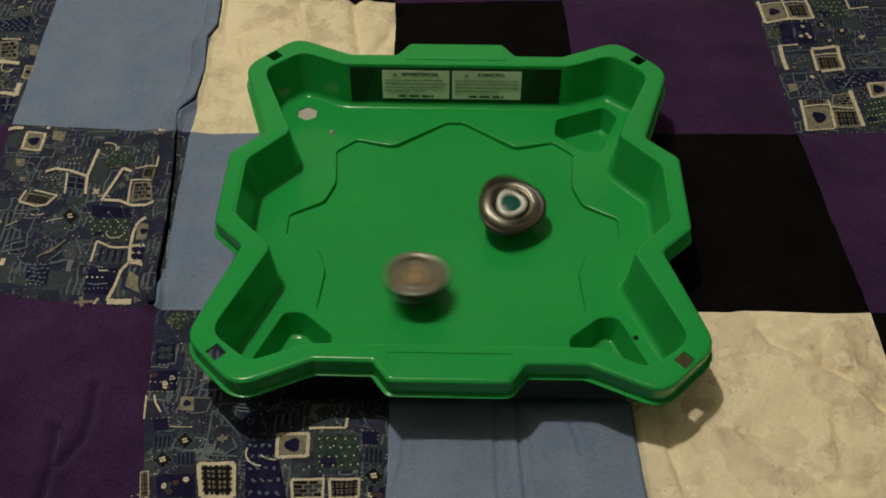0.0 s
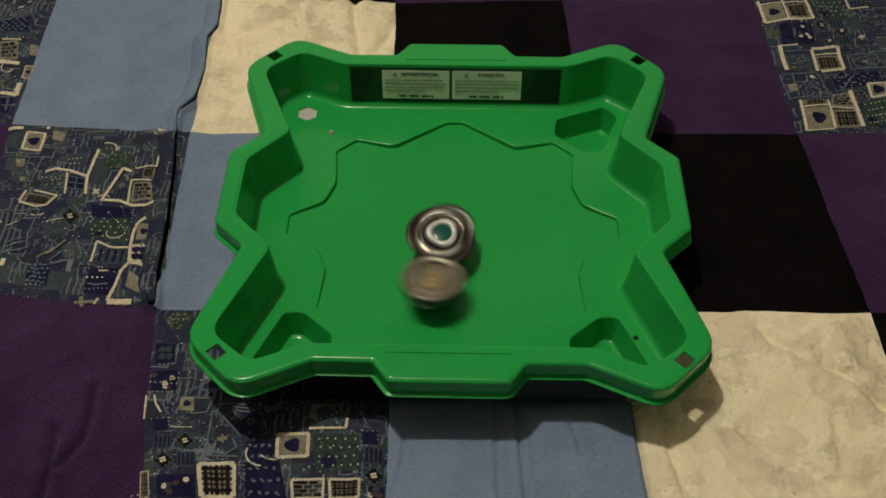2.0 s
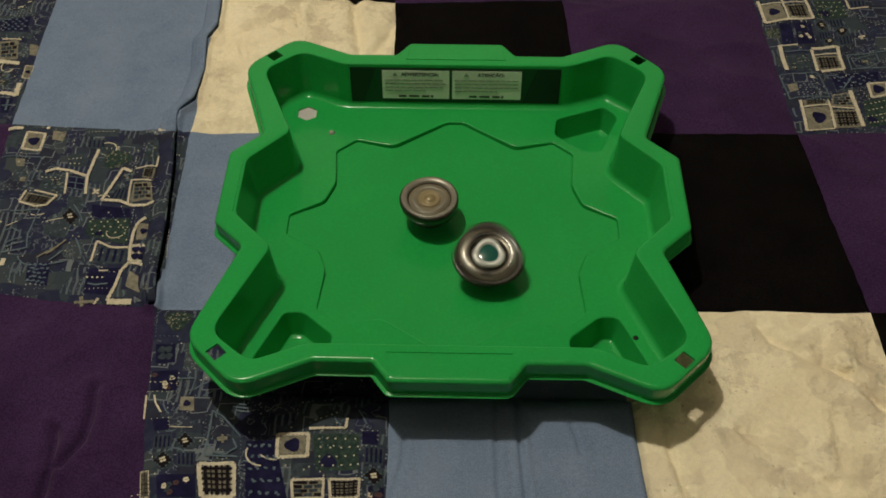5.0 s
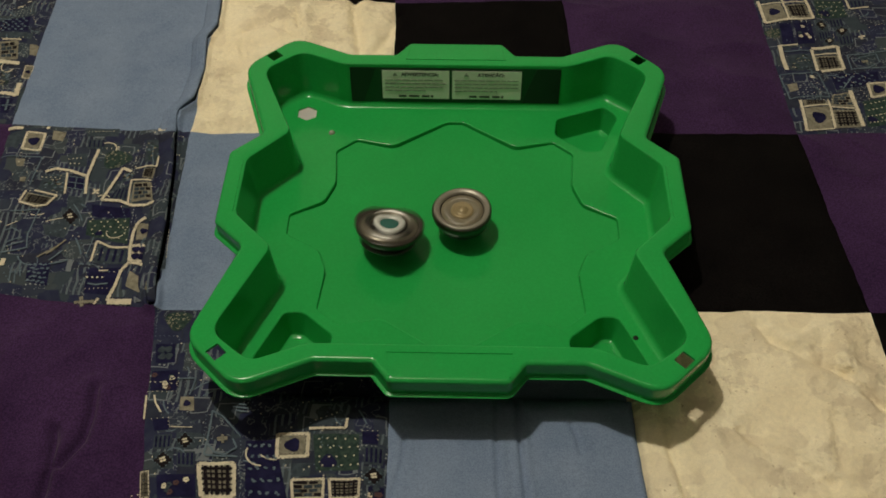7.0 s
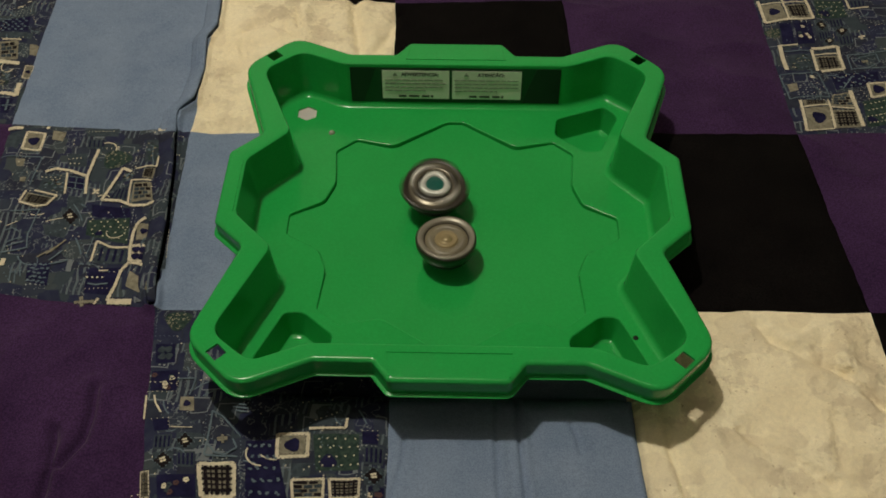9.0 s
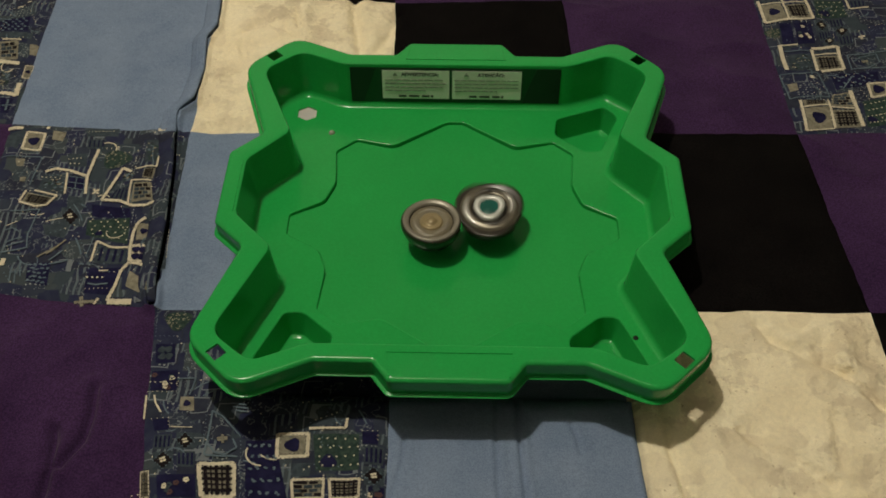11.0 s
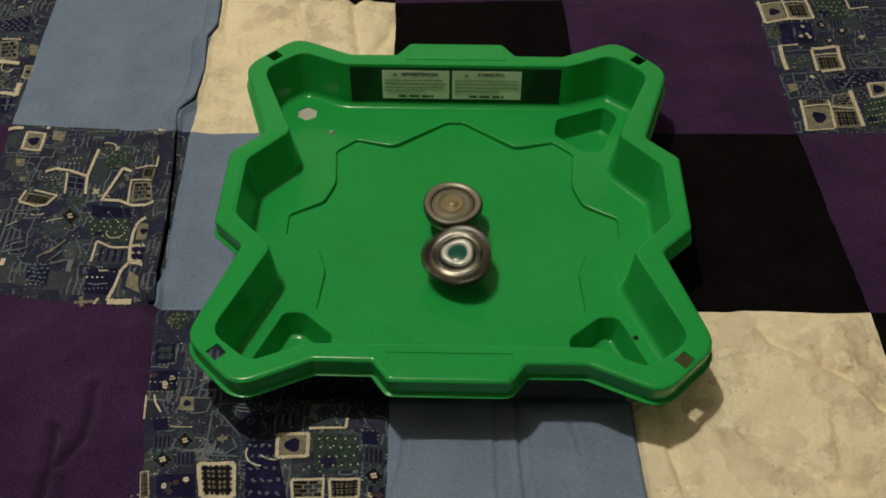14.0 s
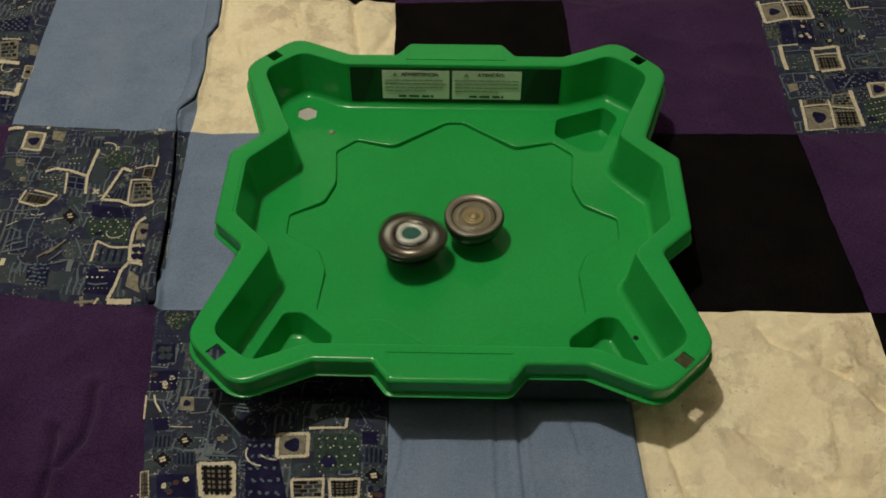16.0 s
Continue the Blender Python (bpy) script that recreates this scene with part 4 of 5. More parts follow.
    def dots(self, seed, count, area):
        """Loose pale specks and dotted rows."""
        rnd = random.Random(seed)
        x0, x1, y0, y1 = area
        for _ in range(count):
            a = Vector((rnd.uniform(x0, x1), rnd.uniform(y0, y1)))
            turn = rnd.choice((0.05, 1.55, 0.4, 2.2)) + rnd.uniform(-0.2, 0.2)
            for k in range(rnd.randint(3, 8)):
                p = a + Vector((math.cos(turn), math.sin(turn))) * 0.0042 * k
                if x0 < p.x < x1 and y0 < p.y < y1:
                    self.blob("cream" if rnd.random() < 0.4 else "slate", p, 0.0007, 0.0006, 0.0005, 6)

    def sprigs(self, seed, count, area):
        """Thin drawn curls and hooks."""
        rnd = random.Random(seed + 500)
        x0, x1, y0, y1 = area
        for _ in range(count):
            p = Vector((rnd.uniform(x0 + 0.01, x1 - 0.01), rnd.uniform(y0 + 0.01, y1 - 0.01)))
            turn, bend = rnd.uniform(0, 6.28), rnd.uniform(-0.5, 0.5)
            points = [p]
            for _ in range(rnd.randint(3, 7)):
                turn += bend
                p = p + Vector((math.cos(turn), math.sin(turn))) * 0.0032
                if x0 < p.x < x1 and y0 < p.y < y1:
                    points.append(p)
            if len(points) > 1:
                self.line("cream" if rnd.random() < 0.22 else "slate", points, rnd.uniform(0.0007, 0.0013), 0.0005)

    def done(self):
        for ink, (v, f) in self.m.items():
            ob = part("printed_motif", mesh_of("printed_motif", v, f, [M_INK[ink]]), None, self.owner, ink + " printed shapes on the cotton")
            tagged(ob, kind="stuff")


for (r, c), prints, area in (
        ((2, 1), PRINT_CHAIRS_1 + PRINT_CHAIRS_2 + PRINT_CHAIRS_3 + PRINT_CHAIRS_4 + PRINT_CHAIRS_5 + PRINT_CHAIRS_6 + PRINT_CHAIRS_7 + PRINT_CHAIRS_8, (-0.41, -0.25, -0.06, 0.13)),
        ((1, 0), PRINT_CORNER_1 + PRINT_CORNER_2, (-0.55, -0.435, 0.15, 0.33)),
        ((3, 2), PRINT_NEAR_1 + PRINT_NEAR_2 + PRINT_NEAR_3 + PRINT_NEAR_4, (-0.232, -0.05, -0.275, -0.09)),
        ((1, 5), PRINT_FAR_1 + PRINT_FAR_2 + PRINT_FAR_3 + PRINT_FAR_4 + PRINT_FAR_5, (0.335, 0.51, 0.15, 0.345)),
):
    inks = Inks(r, c)
    inks.dots(r * 10 + c, 45, area)
    inks.sprigs(r * 10 + c, 18, area)
    for kind, ink, width, points in prints:
        if kind == "line":
            inks.line(ink, points, width * 1.2, 0.0014)
            if width > 0.0015:
                inks.scallop(points, width)
        elif kind == "dotted":
            inks.dotted(ink, points, width * 0.45, 0.0014, max(0.0032, width * 1.7))
        else:
            inks.motif(kind, points)
    inks.done()


# ---- the green tray ----
OUTER = fillet(mirrored([(0.0430, 0.1894), (0.0550, 0.1727), (0.0977, 0.1725), (0.1500, 0.1962), (0.1928, 0.1535), (0.1640, 0.0645), (0.1894, 0.0400)]),
               four([0.003, 0.002, 0.002, 0.015, 0.015, 0.004, 0.003]))
INNER = fillet(mirrored([(0.1035, 0.1575), (0.1425, 0.1745), (0.1745, 0.1480), (0.1410, 0.0660), (0.1737, 0.0310)]), four([0.007, 0.010, 0.012, 0.006, 0.005]))
ZIGZAG = fillet(mirrored([(0.0075, 0.1310), (0.0555, 0.0985), (0.0895, 0.1060), (0.1070, 0.0905), (0.1040, 0.0505), (0.1120, 0.0280), (0.1405, 0.0115)]),
                four([0.003, 0.006, 0.003, 0.003, 0.004, 0.004, 0.003]), 4)
RECESS = [(0.0912, 0.1160), (0.1172, 0.0935), (0.1325, 0.0938), (0.1528, 0.1415), (0.1408, 0.1562), (0.0936, 0.1375)]


def dish_height(x, y):
    return 0.0075 + 0.0055 * (min(math.hypot(x, y), 0.15) / 0.13) ** 1.6


def turned(loop, sx, sy):
    out = [Vector((x * sx, y * sy)) for x, y in loop]
    return out if sx * sy > 0 else out[::-1]


def ngon(x, y, r, n, start):
    return [Vector((x + r * math.cos(start + 2 * math.pi * k / n), y + r * math.sin(start + 2 * math.pi * k / n))) for k in range(n)]


def build_tray():
    tray = tagged(new("spinning_top_stadium"), "green moulded plastic battle tray with four flared corners", "toy arena")
    s = Shell()
    # skirt, rim edge and walls down to the shelf
    s.rings([(inset(OUTER, 0.0015), RIM - 0.0170), (inset(OUTER, -0.0024), RIM - 0.0170), (inset(OUTER, -0.0027), RIM - 0.0164), (inset(OUTER, -0.0022), RIM - 0.0158), (inset(OUTER, 0.0000), RIM - 0.0154),
             (inset(OUTER, 0.0003), RIM - 0.0148), (inset(OUTER, 0.0), RIM - 0.0030), (inset(OUTER, 0.0003), RIM - 0.0019), (inset(OUTER, 0.0010), RIM - 0.0010), (inset(OUTER, 0.0020), RIM - 0.0004), (inset(OUTER, 0.0034), RIM)])
    s.rings([(inset(INNER, -0.0014), RIM), (inset(INNER, -0.0002), RIM - 0.0005), (inset(INNER, 0.0005), RIM - 0.0018), (inset(INNER, 0.0041), SHELF + 0.0058), (inset(INNER, 0.0049), SHELF + 0.0034),
             (inset(INNER, 0.0061), SHELF + 0.0016), (inset(INNER, 0.0080), SHELF + 0.0004), (inset(INNER, 0.0100), SHELF)])
    slots = [ngon(sx * 0.1672, sy * 0.1675, 0.0080, 4, 0.0 if sx * sy > 0 else 0.0) for sx in (-1, 1) for sy in (-1, 1)]
    slots = [fillet(l, [0.001] * 4, 2) for l in slots]
    s.fill(inset(OUTER, 0.0034), [inset(INNER, -0.0014)] + slots, lambda x, y: RIM)
    for l in slots:
        s.rings([(l, RIM), (l, RIM - 0.002)])
    # shelf with three deep recesses, a six-sided hole and a screw hole
    recesses = [fillet(turned(RECESS, sx, sy), [0.004, 0.005, 0.005, 0.006, 0.006, 0.005], 4) for sx, sy in ((1, 1), (-1, -1), (1, -1))]
    hexagon = ngon(-0.1388, 0.1408, 0.0100, 6, math.pi / 6)
    screw = ngon(-0.1135, 0.1145, 0.0030, 14, 0)
    lip = inset(ZIGZAG, -0.0011)
    s.fill(inset(INNER, 0.0100), [lip, hexagon, screw] + recesses, lambda x, y: SHELF)
    for l in recesses:
        s.rings([(l, SHELF), (inset(l, 0.0008), SHELF - 0.0007), (inset(l, 0.0042), -0.0060), (inset(l, 0.0052), -0.0085), (inset(l, 0.0075), -0.0095)])
        s.fill(inset(l, 0.0075), [], lambda x, y: -0.0095)
    for l in (hexagon, screw):
        s.rings([(l, SHELF), (l, SHELF - 0.003)])
    # the step into the dish, and the dish
    s.rings([(lip, SHELF), (inset(ZIGZAG, -0.0006), SHELF - 0.00012), (inset(ZIGZAG, -0.0002), SHELF - 0.00036), (ZIGZAG, SHELF - 0.0007)])
    top = s.ring(ZIGZAG, SHELF - 0.0007)
    low = len(s.v)
    foot = inset(ZIGZAG, 0.0012)
    deep = lambda p: 0.0010 * min(1.0, max(0.0, (p.y + 0.10) / 0.06))
    n = len(foot)
    s.v += [(p.x, p.y, dish_height(p.x, p.y) - deep(p)) for p in inset(ZIGZAG, 0.0003)]
    s.v += [(p.x, p.y, dish_height(p.x, p.y) - deep(p)) for p in inset(ZIGZAG, 0.0009)]
    s.v += [(p.x, p.y, dish_height(p.x, p.y)) for p in foot]
    levels = [top] + [list(range(low + k * n, low + (k + 1) * n)) for k in range(3)]
    for a, b in zip(levels, levels[1:]):
        s.strip(a, b)
    spots = [(x * 0.0055, y * 0.0055) for x in range(-26, 27) for y in range(-25, 26)]
    s.fill(foot, [], dish_height, spots)
    me = mesh_of("tray", s.v, s.f, [M_GREEN])
    bm = bmesh.new()
    bm.from_mesh(me)
    bmesh.ops.remove_doubles(bm, verts=bm.verts, dist=0.00002)
    bmesh.ops.recalc_face_normals(bm, faces=bm.faces)
    up = sum(f.normal.z * f.calc_area() for f in bm.faces)
    if up < 0:
        bmesh.ops.reverse_faces(bm, faces=bm.faces)
    bm.to_mesh(me)
    bm.free()
    me.polygons.foreach_set("use_smooth", [True] * len(me.polygons))
    me.set_sharp_from_angle(angle=radians(32))
    shell = part("tray", me, None, tray)
    shell.modifiers.new("even", "WEIGHTED_NORMAL").keep_sharp = True
    # blocks under the corners carry the tray
    for sx in (-1, 1):
        for sy in (-1, 1):
            bm = bmesh.new()
            box(bm, sx * 0.120 - 0.010, sx * 0.120 + 0.010, sy * 0.120 - 0.006, sy * 0.120 + 0.008, -0.016, -0.0100 if (sx, sy) != (-1, 1) else 0.012)
            bmesh.ops.bevel(bm, geom=bm.edges[:], offset=0.001, segments=1)
            part("foot", bm, M_GREEN, tray)
    # moulded lines that frame the middle tabs and the side tabs
    frames = [[(-0.0425, sy * 0.1850), (-0.0455, sy * 0.1645), (0.0455, sy * 0.1645), (0.0425, sy * 0.1850)] for sy in (-1, 1)]
    frames += [[(sx * 0.1765, -0.0290), (sx * 0.1765, 0.0290)] for sx in (-1, 1)]
    for line in frames:
        bm = bmesh.new()
        for p, q in zip(line, line[1:]):
            p, q = Vector(p), Vector(q)
            d = (q - p).normalized()
            o = Vector((-d.y, d.x)) * 0.0005
            v = [bm.verts.new((w.x, w.y, z)) for z in (RIM - 0.0005, RIM + 0.0007) for w in (p - o, q - o, q + o, p + o)]
            for f in ((0, 1, 2, 3), (4, 5, 6, 7), (0, 1, 5, 4), (1, 2, 6, 5), (2, 3, 7, 6), (3, 0, 4, 7)):
                bm.faces.new([v[i] for i in f])
        bmesh.ops.recalc_face_normals(bm, faces=bm.faces)
        part("moulded_line", bm, M_GREEN, tray)
    bm = bmesh.new()
    lathe(bm, [(0.0, SHELF + 0.0024), (0.0016, SHELF + 0.0020), (0.0027, SHELF + 0.0004), (0.0028, SHELF - 0.006)], 16)
    bmesh.ops.translate(bm, verts=bm.verts, vec=(-0.1135, 0.1145, 0))
    part("screw", bm, M_SCREW, tray, "pale screw head")
    bm = bmesh.new()
    lathe(bm, [(0.0, SHELF - 0.0016), (0.0116, SHELF - 0.0016), (0.0116, SHELF - 0.0028), (0.0, SHELF - 0.0028)], 6)
    for f in bm.faces:
        f.smooth = False
    bmesh.ops.transform(bm, verts=bm.verts, matrix=Matrix.Translation((-0.1388, 0.1408, 0)) @ Matrix.Rotation(math.pi / 6, 4, "Z"))
    part("hexagon_insert", bm, M_INSERT, tray, "pale grey six-sided insert")
    # no hole is cut here: a black disc on the shelf paints its shade
    bm = bmesh.new()
    lathe(bm, [(0.0, SHELF + 0.0004), (0.0022, SHELF + 0.0004), (0.0022, SHELF - 0.001)], 12)
    bmesh.ops.translate(bm, verts=bm.verts, vec=(0.1436, -0.1145, 0))
    part("hole_shade_disc", bm, M_HOLE_SHADE, tray, "small dark hole")
    return tray


tray = build_tray()

# the warning sticker lies on the far wall, which leans back a little
WALL_TOP = (0.1570, RIM - 0.0018)
WALL_FOOT = (0.1534, SHELF + 0.0058)


def on_wall(x, z, off):
    s = (WALL_TOP[1] - z) / (WALL_TOP[1] - WALL_FOOT[1])
    y = WALL_TOP[0] + (WALL_FOOT[0] - WALL_TOP[0]) * s
    return (x, y - off, z + off * 0.1)


def decal(name, corners, material, off, parent, label=""):
    bm = bmesh.new()
    front = [bm.verts.new(on_wall(x, z, off)) for x, z in corners]
    back = [bm.verts.new(on_wall(x, z, off - 0.00025)) for x, z in corners]
    bm.faces.new(front)
    n = len(front)
    for i in range(n):
        bm.faces.new((front[i], back[i], back[(i + 1) % n], front[(i + 1) % n]))
    bmesh.ops.recalc_face_normals(bm, faces=bm.faces)
    return part(name, bm, material, parent, label)


def quad(x0, x1, z0, z1):
    return [(x0, z0), (x1, z0), (x1, z1), (x0, z1)]


sticker = decal("warning_sticker", quad(-0.0975, 0.0968, 0.0205, 0.0585), M_STICKER_GREEN, 0.0004, tray, "dark sticker strip with two white warning labels")
decal("black_corner", [(-0.0970, 0.0208), (-0.0860, 0.0208), (-0.0735, 0.0582), (-0.0970, 0.0582)], M_STICKER_DARK, 0.0008, sticker)
decal("black_corner", [(0.0620, 0.0208), (0.0963, 0.0208), (0.0963, 0.0582), (0.0745, 0.0582)], M_STICKER_DARK, 0.0008, sticker)


def words(text, x, z, size, parent):
    cu = bpy.data.curves.new("heading", "FONT")
    cu.body, cu.size, cu.align_x, cu.offset = text, size, "CENTER", 0.00020
    ob = bpy.data.objects.new("heading", cu)
    me = bpy.data.meshes.new_from_object(ob)
    bpy.data.objects.remove(ob)
    me.materials.clear()
    me.materials.append(M_LABEL_INK)
    tilt = math.atan2(WALL_TOP[0] - WALL_FOOT[0], WALL_TOP[1] - WALL_FOOT[1])
    me.transform(Matrix.Translation(on_wall(x, z, 0.0017)) @ Matrix.Rotation(math.pi / 2 - tilt, 4, "X"))
    return part("heading", me, None, parent)


for x0, x1, text in ((-0.0680, -0.0058, "ADVERTENCIA:"), (-0.0033, 0.0608, "ATENÇÃO:")):
    lab = decal("warning_label", quad(x0, x1, 0.0250, 0.0560), M_LABEL, 0.0012, sticker, "white label with small grey lines of print")
    words(text, (x0 + x1) / 2 + 0.004, 0.0503, 0.0050, sticker)
    decal("warning_sign", [((x0 + x1) / 2 - 0.0215, 0.0502), ((x0 + x1) / 2 - 0.0165, 0.0502), ((x0 + x1) / 2 - 0.019, 0.0540)], M_LABEL_GREY, 0.0016, sticker)
    rnd = random.Random(text)
    for k in range(4):
        z = 0.0452 - 0.0039 * k
        end = x1 - 0.003 if k < 3 else x1 - 0.022
        x = x0 + 0.0025
        while x < end - 0.003:
            w = min(rnd.uniform(0.003, 0.009), end - x)
            decal("print_bar", quad(x, x + w, z, z + 0.0012), M_LABEL_GREY, 0.0016, sticker)
            x += w + 0.0008
    for a, b in ((-0.016, -0.009), (-0.0065, 0.003), (0.0055, 0.0125), (0.0138, 0.0160)):
        decal("print_bar", quad((x0 + x1) / 2 + a, (x0 + x1) / 2 + b, 0.0270, 0.0290), M_LABEL_INK, 0.0016, sticker)


# ---- the two spinning tops ----
def ring_part(name, profile, material, parent, label="", lobes=0, depth=0.0, lift=0.0):
    return part(name, lathe(bmesh.new(), profile, 72, lobes, depth, lift), material, parent, label)


def blade(bm, r0, r1, a0, a1, z0, z1, steps=10):
    """A raised curved blade on the upper face."""
    rows = []
    for k in range(steps + 1):
        s = k / steps
        a = a0 + (a1 - a0) * s
        w = math.sin(math.pi * min(1, 0.15 + 0.85 * s)) ** 0.6
        mid = (r0 + r1) / 2
        lo, hi = mid + (r0 - mid) * w, mid + (r1 - mid) * w
        pts = [(lo, z0 - 0.002), (lo, z0 + 0.0012 * w), (mid, (z0 + z1) / 2 + 0.0018 * w), (hi, z1 + 0.0010 * w), (hi, z1 - 0.002)]
        rows.append([bm.verts.new((r * math.cos(a), r * math.sin(a), z)) for r, z in pts])
    for p, q in zip(rows, rows[1:]):
        for i in range(4):
            bm.faces.new((p[i], p[i + 1], q[i + 1], q[i]))
    bm.faces.new(rows[0])
    bm.faces.new(rows[-1][::-1])
    for f in bm.faces:
        f.smooth = True
    bmesh.ops.recalc_face_normals(bm, faces=bm.faces)
    return bm


def build_bronze_top():
    top = tagged(new("toy_spinner"), "small spinning top with a dull zinc ring and gold centre", "spinning top", "spinning tops in the tray")
    ring_part("tip", [(0.0, 0.0), (0.0016, 0.0003), (0.0032, 0.0022), (0.0045, 0.0065), (0.0050, 0.0090)], M_DARK, top)
    ring_part("driver", [(0.0050, 0.0070), (0.0095, 0.0078), (0.0125, 0.0090), (0.0130, 0.0115)], M_BROWN, top)
    ring_part("disc", [(0.0060, 0.0098), (0.0172, 0.0104), (0.0190, 0.0118), (0.0192, 0.0142), (0.0150, 0.0158)], M_DARK, top, "dark metal disc", 6, 0.0006)
    ring_part("body", [(0.0120, 0.0150), (0.0200, 0.0158), (0.0226, 0.0180), (0.0240, 0.0215), (0.0249, 0.0252), (0.0249, 0.0284), (0.0244, 0.0296), (0.0232, 0.0298)], M_BROWN, top, "smoky dark brown body", 3, 0.0006)
    ring_part("face_ring", [(0.0238, 0.0288), (0.0236, 0.0302), (0.0230, 0.0307), (0.0218, 0.0306), (0.0196, 0.0298), (0.0188, 0.0292), (0.0184, 0.0280)], M_DULL_STEEL, top, "dull grey metal ring", 3, 0.0004)
    ring_part("groove", [(0.0188, 0.0284), (0.0182, 0.0272), (0.0160, 0.0268)], M_DARK, top)
    ring_part("core_disc", [(0.0178, 0.0268), (0.0174, 0.0280), (0.0135, 0.0282), (0.0105, 0.0276), (0.0092, 0.0274)], M_TAN, top, "brownish plastic centre disc")
    ring_part("hub", [(0.0096, 0.0270), (0.0092, 0.0286), (0.0080, 0.0291), (0.0062, 0.0282), (0.0044, 0.0284), (0.0036, 0.0296), (0.0015, 0.0302), (0.0, 0.0303)], M_GOLD, top, "gold hub")
    for k in range(3):
        bm = bmesh.new()
        blade(bm, 0.0112, 0.0160, k * 2.094, k * 2.094 + 1.1, 0.0276, 0.0276)
        part("blade", bm, M_DULL_STEEL, top)
    return top


def build_silver_top():
    top = tagged(new("toy_spinner"), "wobbling dark top with silver blades and a teal centre", "spinning top", "spinning tops in the tray")
    ring_part("tip", [(0.0, 0.0), (0.0020, 0.0003), (0.0036, 0.0020), (0.0042, 0.0060)], M_DARK, top)
    ring_part("driver", [(0.0042, 0.0055), (0.0110, 0.0070), (0.0138, 0.0095), (0.0135, 0.0130)], M_RED, top, "dark red driver")
    ring_part("disc", [(0.0090, 0.0120), (0.0218, 0.0128), (0.0232, 0.0145), (0.0226, 0.0165), (0.0150, 0.0172)], M_DARK, top, "dark metal disc", 4, 0.0008)
    ring_part("body", [(0.0140, 0.0172), (0.0240, 0.0200), (0.0273, 0.0238), (0.0284, 0.0268), (0.0282, 0.0286), (0.0258, 0.0288), (0.0232, 0.0276), (0.0150, 0.0262), (0.0118, 0.0264)], M_BROWN, top,
              "smoky dark brown body", 3, 0.0020, 0.0008)
    ring_part("metal_ring", [(0.0146, 0.0280), (0.0152, 0.0297), (0.0164, 0.0303), (0.0186, 0.0302), (0.0212, 0.0295), (0.0234, 0.0286), (0.0244, 0.0270)], M_GUNMETAL, top, "dark polished metal ring", 2, 0.0014, 0.0007)
    # the black pieces are raised; their colour stands for dark gaps in the ring
    for turn, span, material, name, text in ((0.2, 1.3, M_STEEL, "blade", "polished steel blade"), (3.6, 0.8, M_STEEL, "blade", "polished steel blade"),
                                             (1.9, 1.5, M_DARK, "notch", "dark notch in the metal ring"), (4.8, 1.0, M_DARK, "notch", "dark notch in the metal ring")):
        bm = bmesh.new()
        blade(bm, 0.0168 if name == "blade" else 0.0156, 0.0228 if name == "blade" else 0.0206, turn, turn + span, 0.0300, 0.0291)
        part(name, bm, material, top, text)
    ring_part("collar", [(0.0148, 0.0262), (0.0144, 0.0284), (0.0134, 0.0292), (0.0112, 0.0298)], M_DARK, top, "dark collar", 6, 0.0006)
    ring_part("cap", [(0.0131, 0.0288), (0.0129, 0.0308), (0.0119, 0.0319), (0.0094, 0.0320), (0.0081, 0.0313), (0.0076, 0.0304)], M_CAP, top, "shiny silver cap ring", 3, 0.0011, 0.0004)
    ring_part("emblem", [(0.0080, 0.0303), (0.0060, 0.0307), (0.0030, 0.0310), (0.0, 0.0311)], M_TEAL, top, "teal emblem")
    return top


bronze_top = build_bronze_top()
silver_top = build_silver_top()


def glide(rows, t):
    """A smooth path through timed places."""
    k = max(0, min(len(rows) - 2, next((i for i in range(len(rows) - 1) if rows[i + 1][0] >= t), len(rows) - 2)))
    a, b = rows[k], rows[k + 1]
    before, after = rows[max(0, k - 1)], rows[min(len(rows) - 1, k + 2)]
    h = b[0] - a[0]
    s = (t - a[0]) / h
    out = []
    for i in (1, 2):
        ma = (b[i] - before[i]) / max(1e-6, b[0] - before[0]) * h
        mb = (after[i] - a[i]) / max(1e-6, after[0] - a[0]) * h
        if h > 1:
            ma = mb = b[i] - a[i]
        out.append((2 * s ** 3 - 3 * s ** 2 + 1) * a[i] + (s ** 3 - 2 * s ** 2 + s) * ma + (3 * s ** 2 - 2 * s ** 3) * b[i] + (s ** 3 - s ** 2) * mb)
    return out


def linear(xs, ys, t):
    return float(np.interp(t, xs, ys))


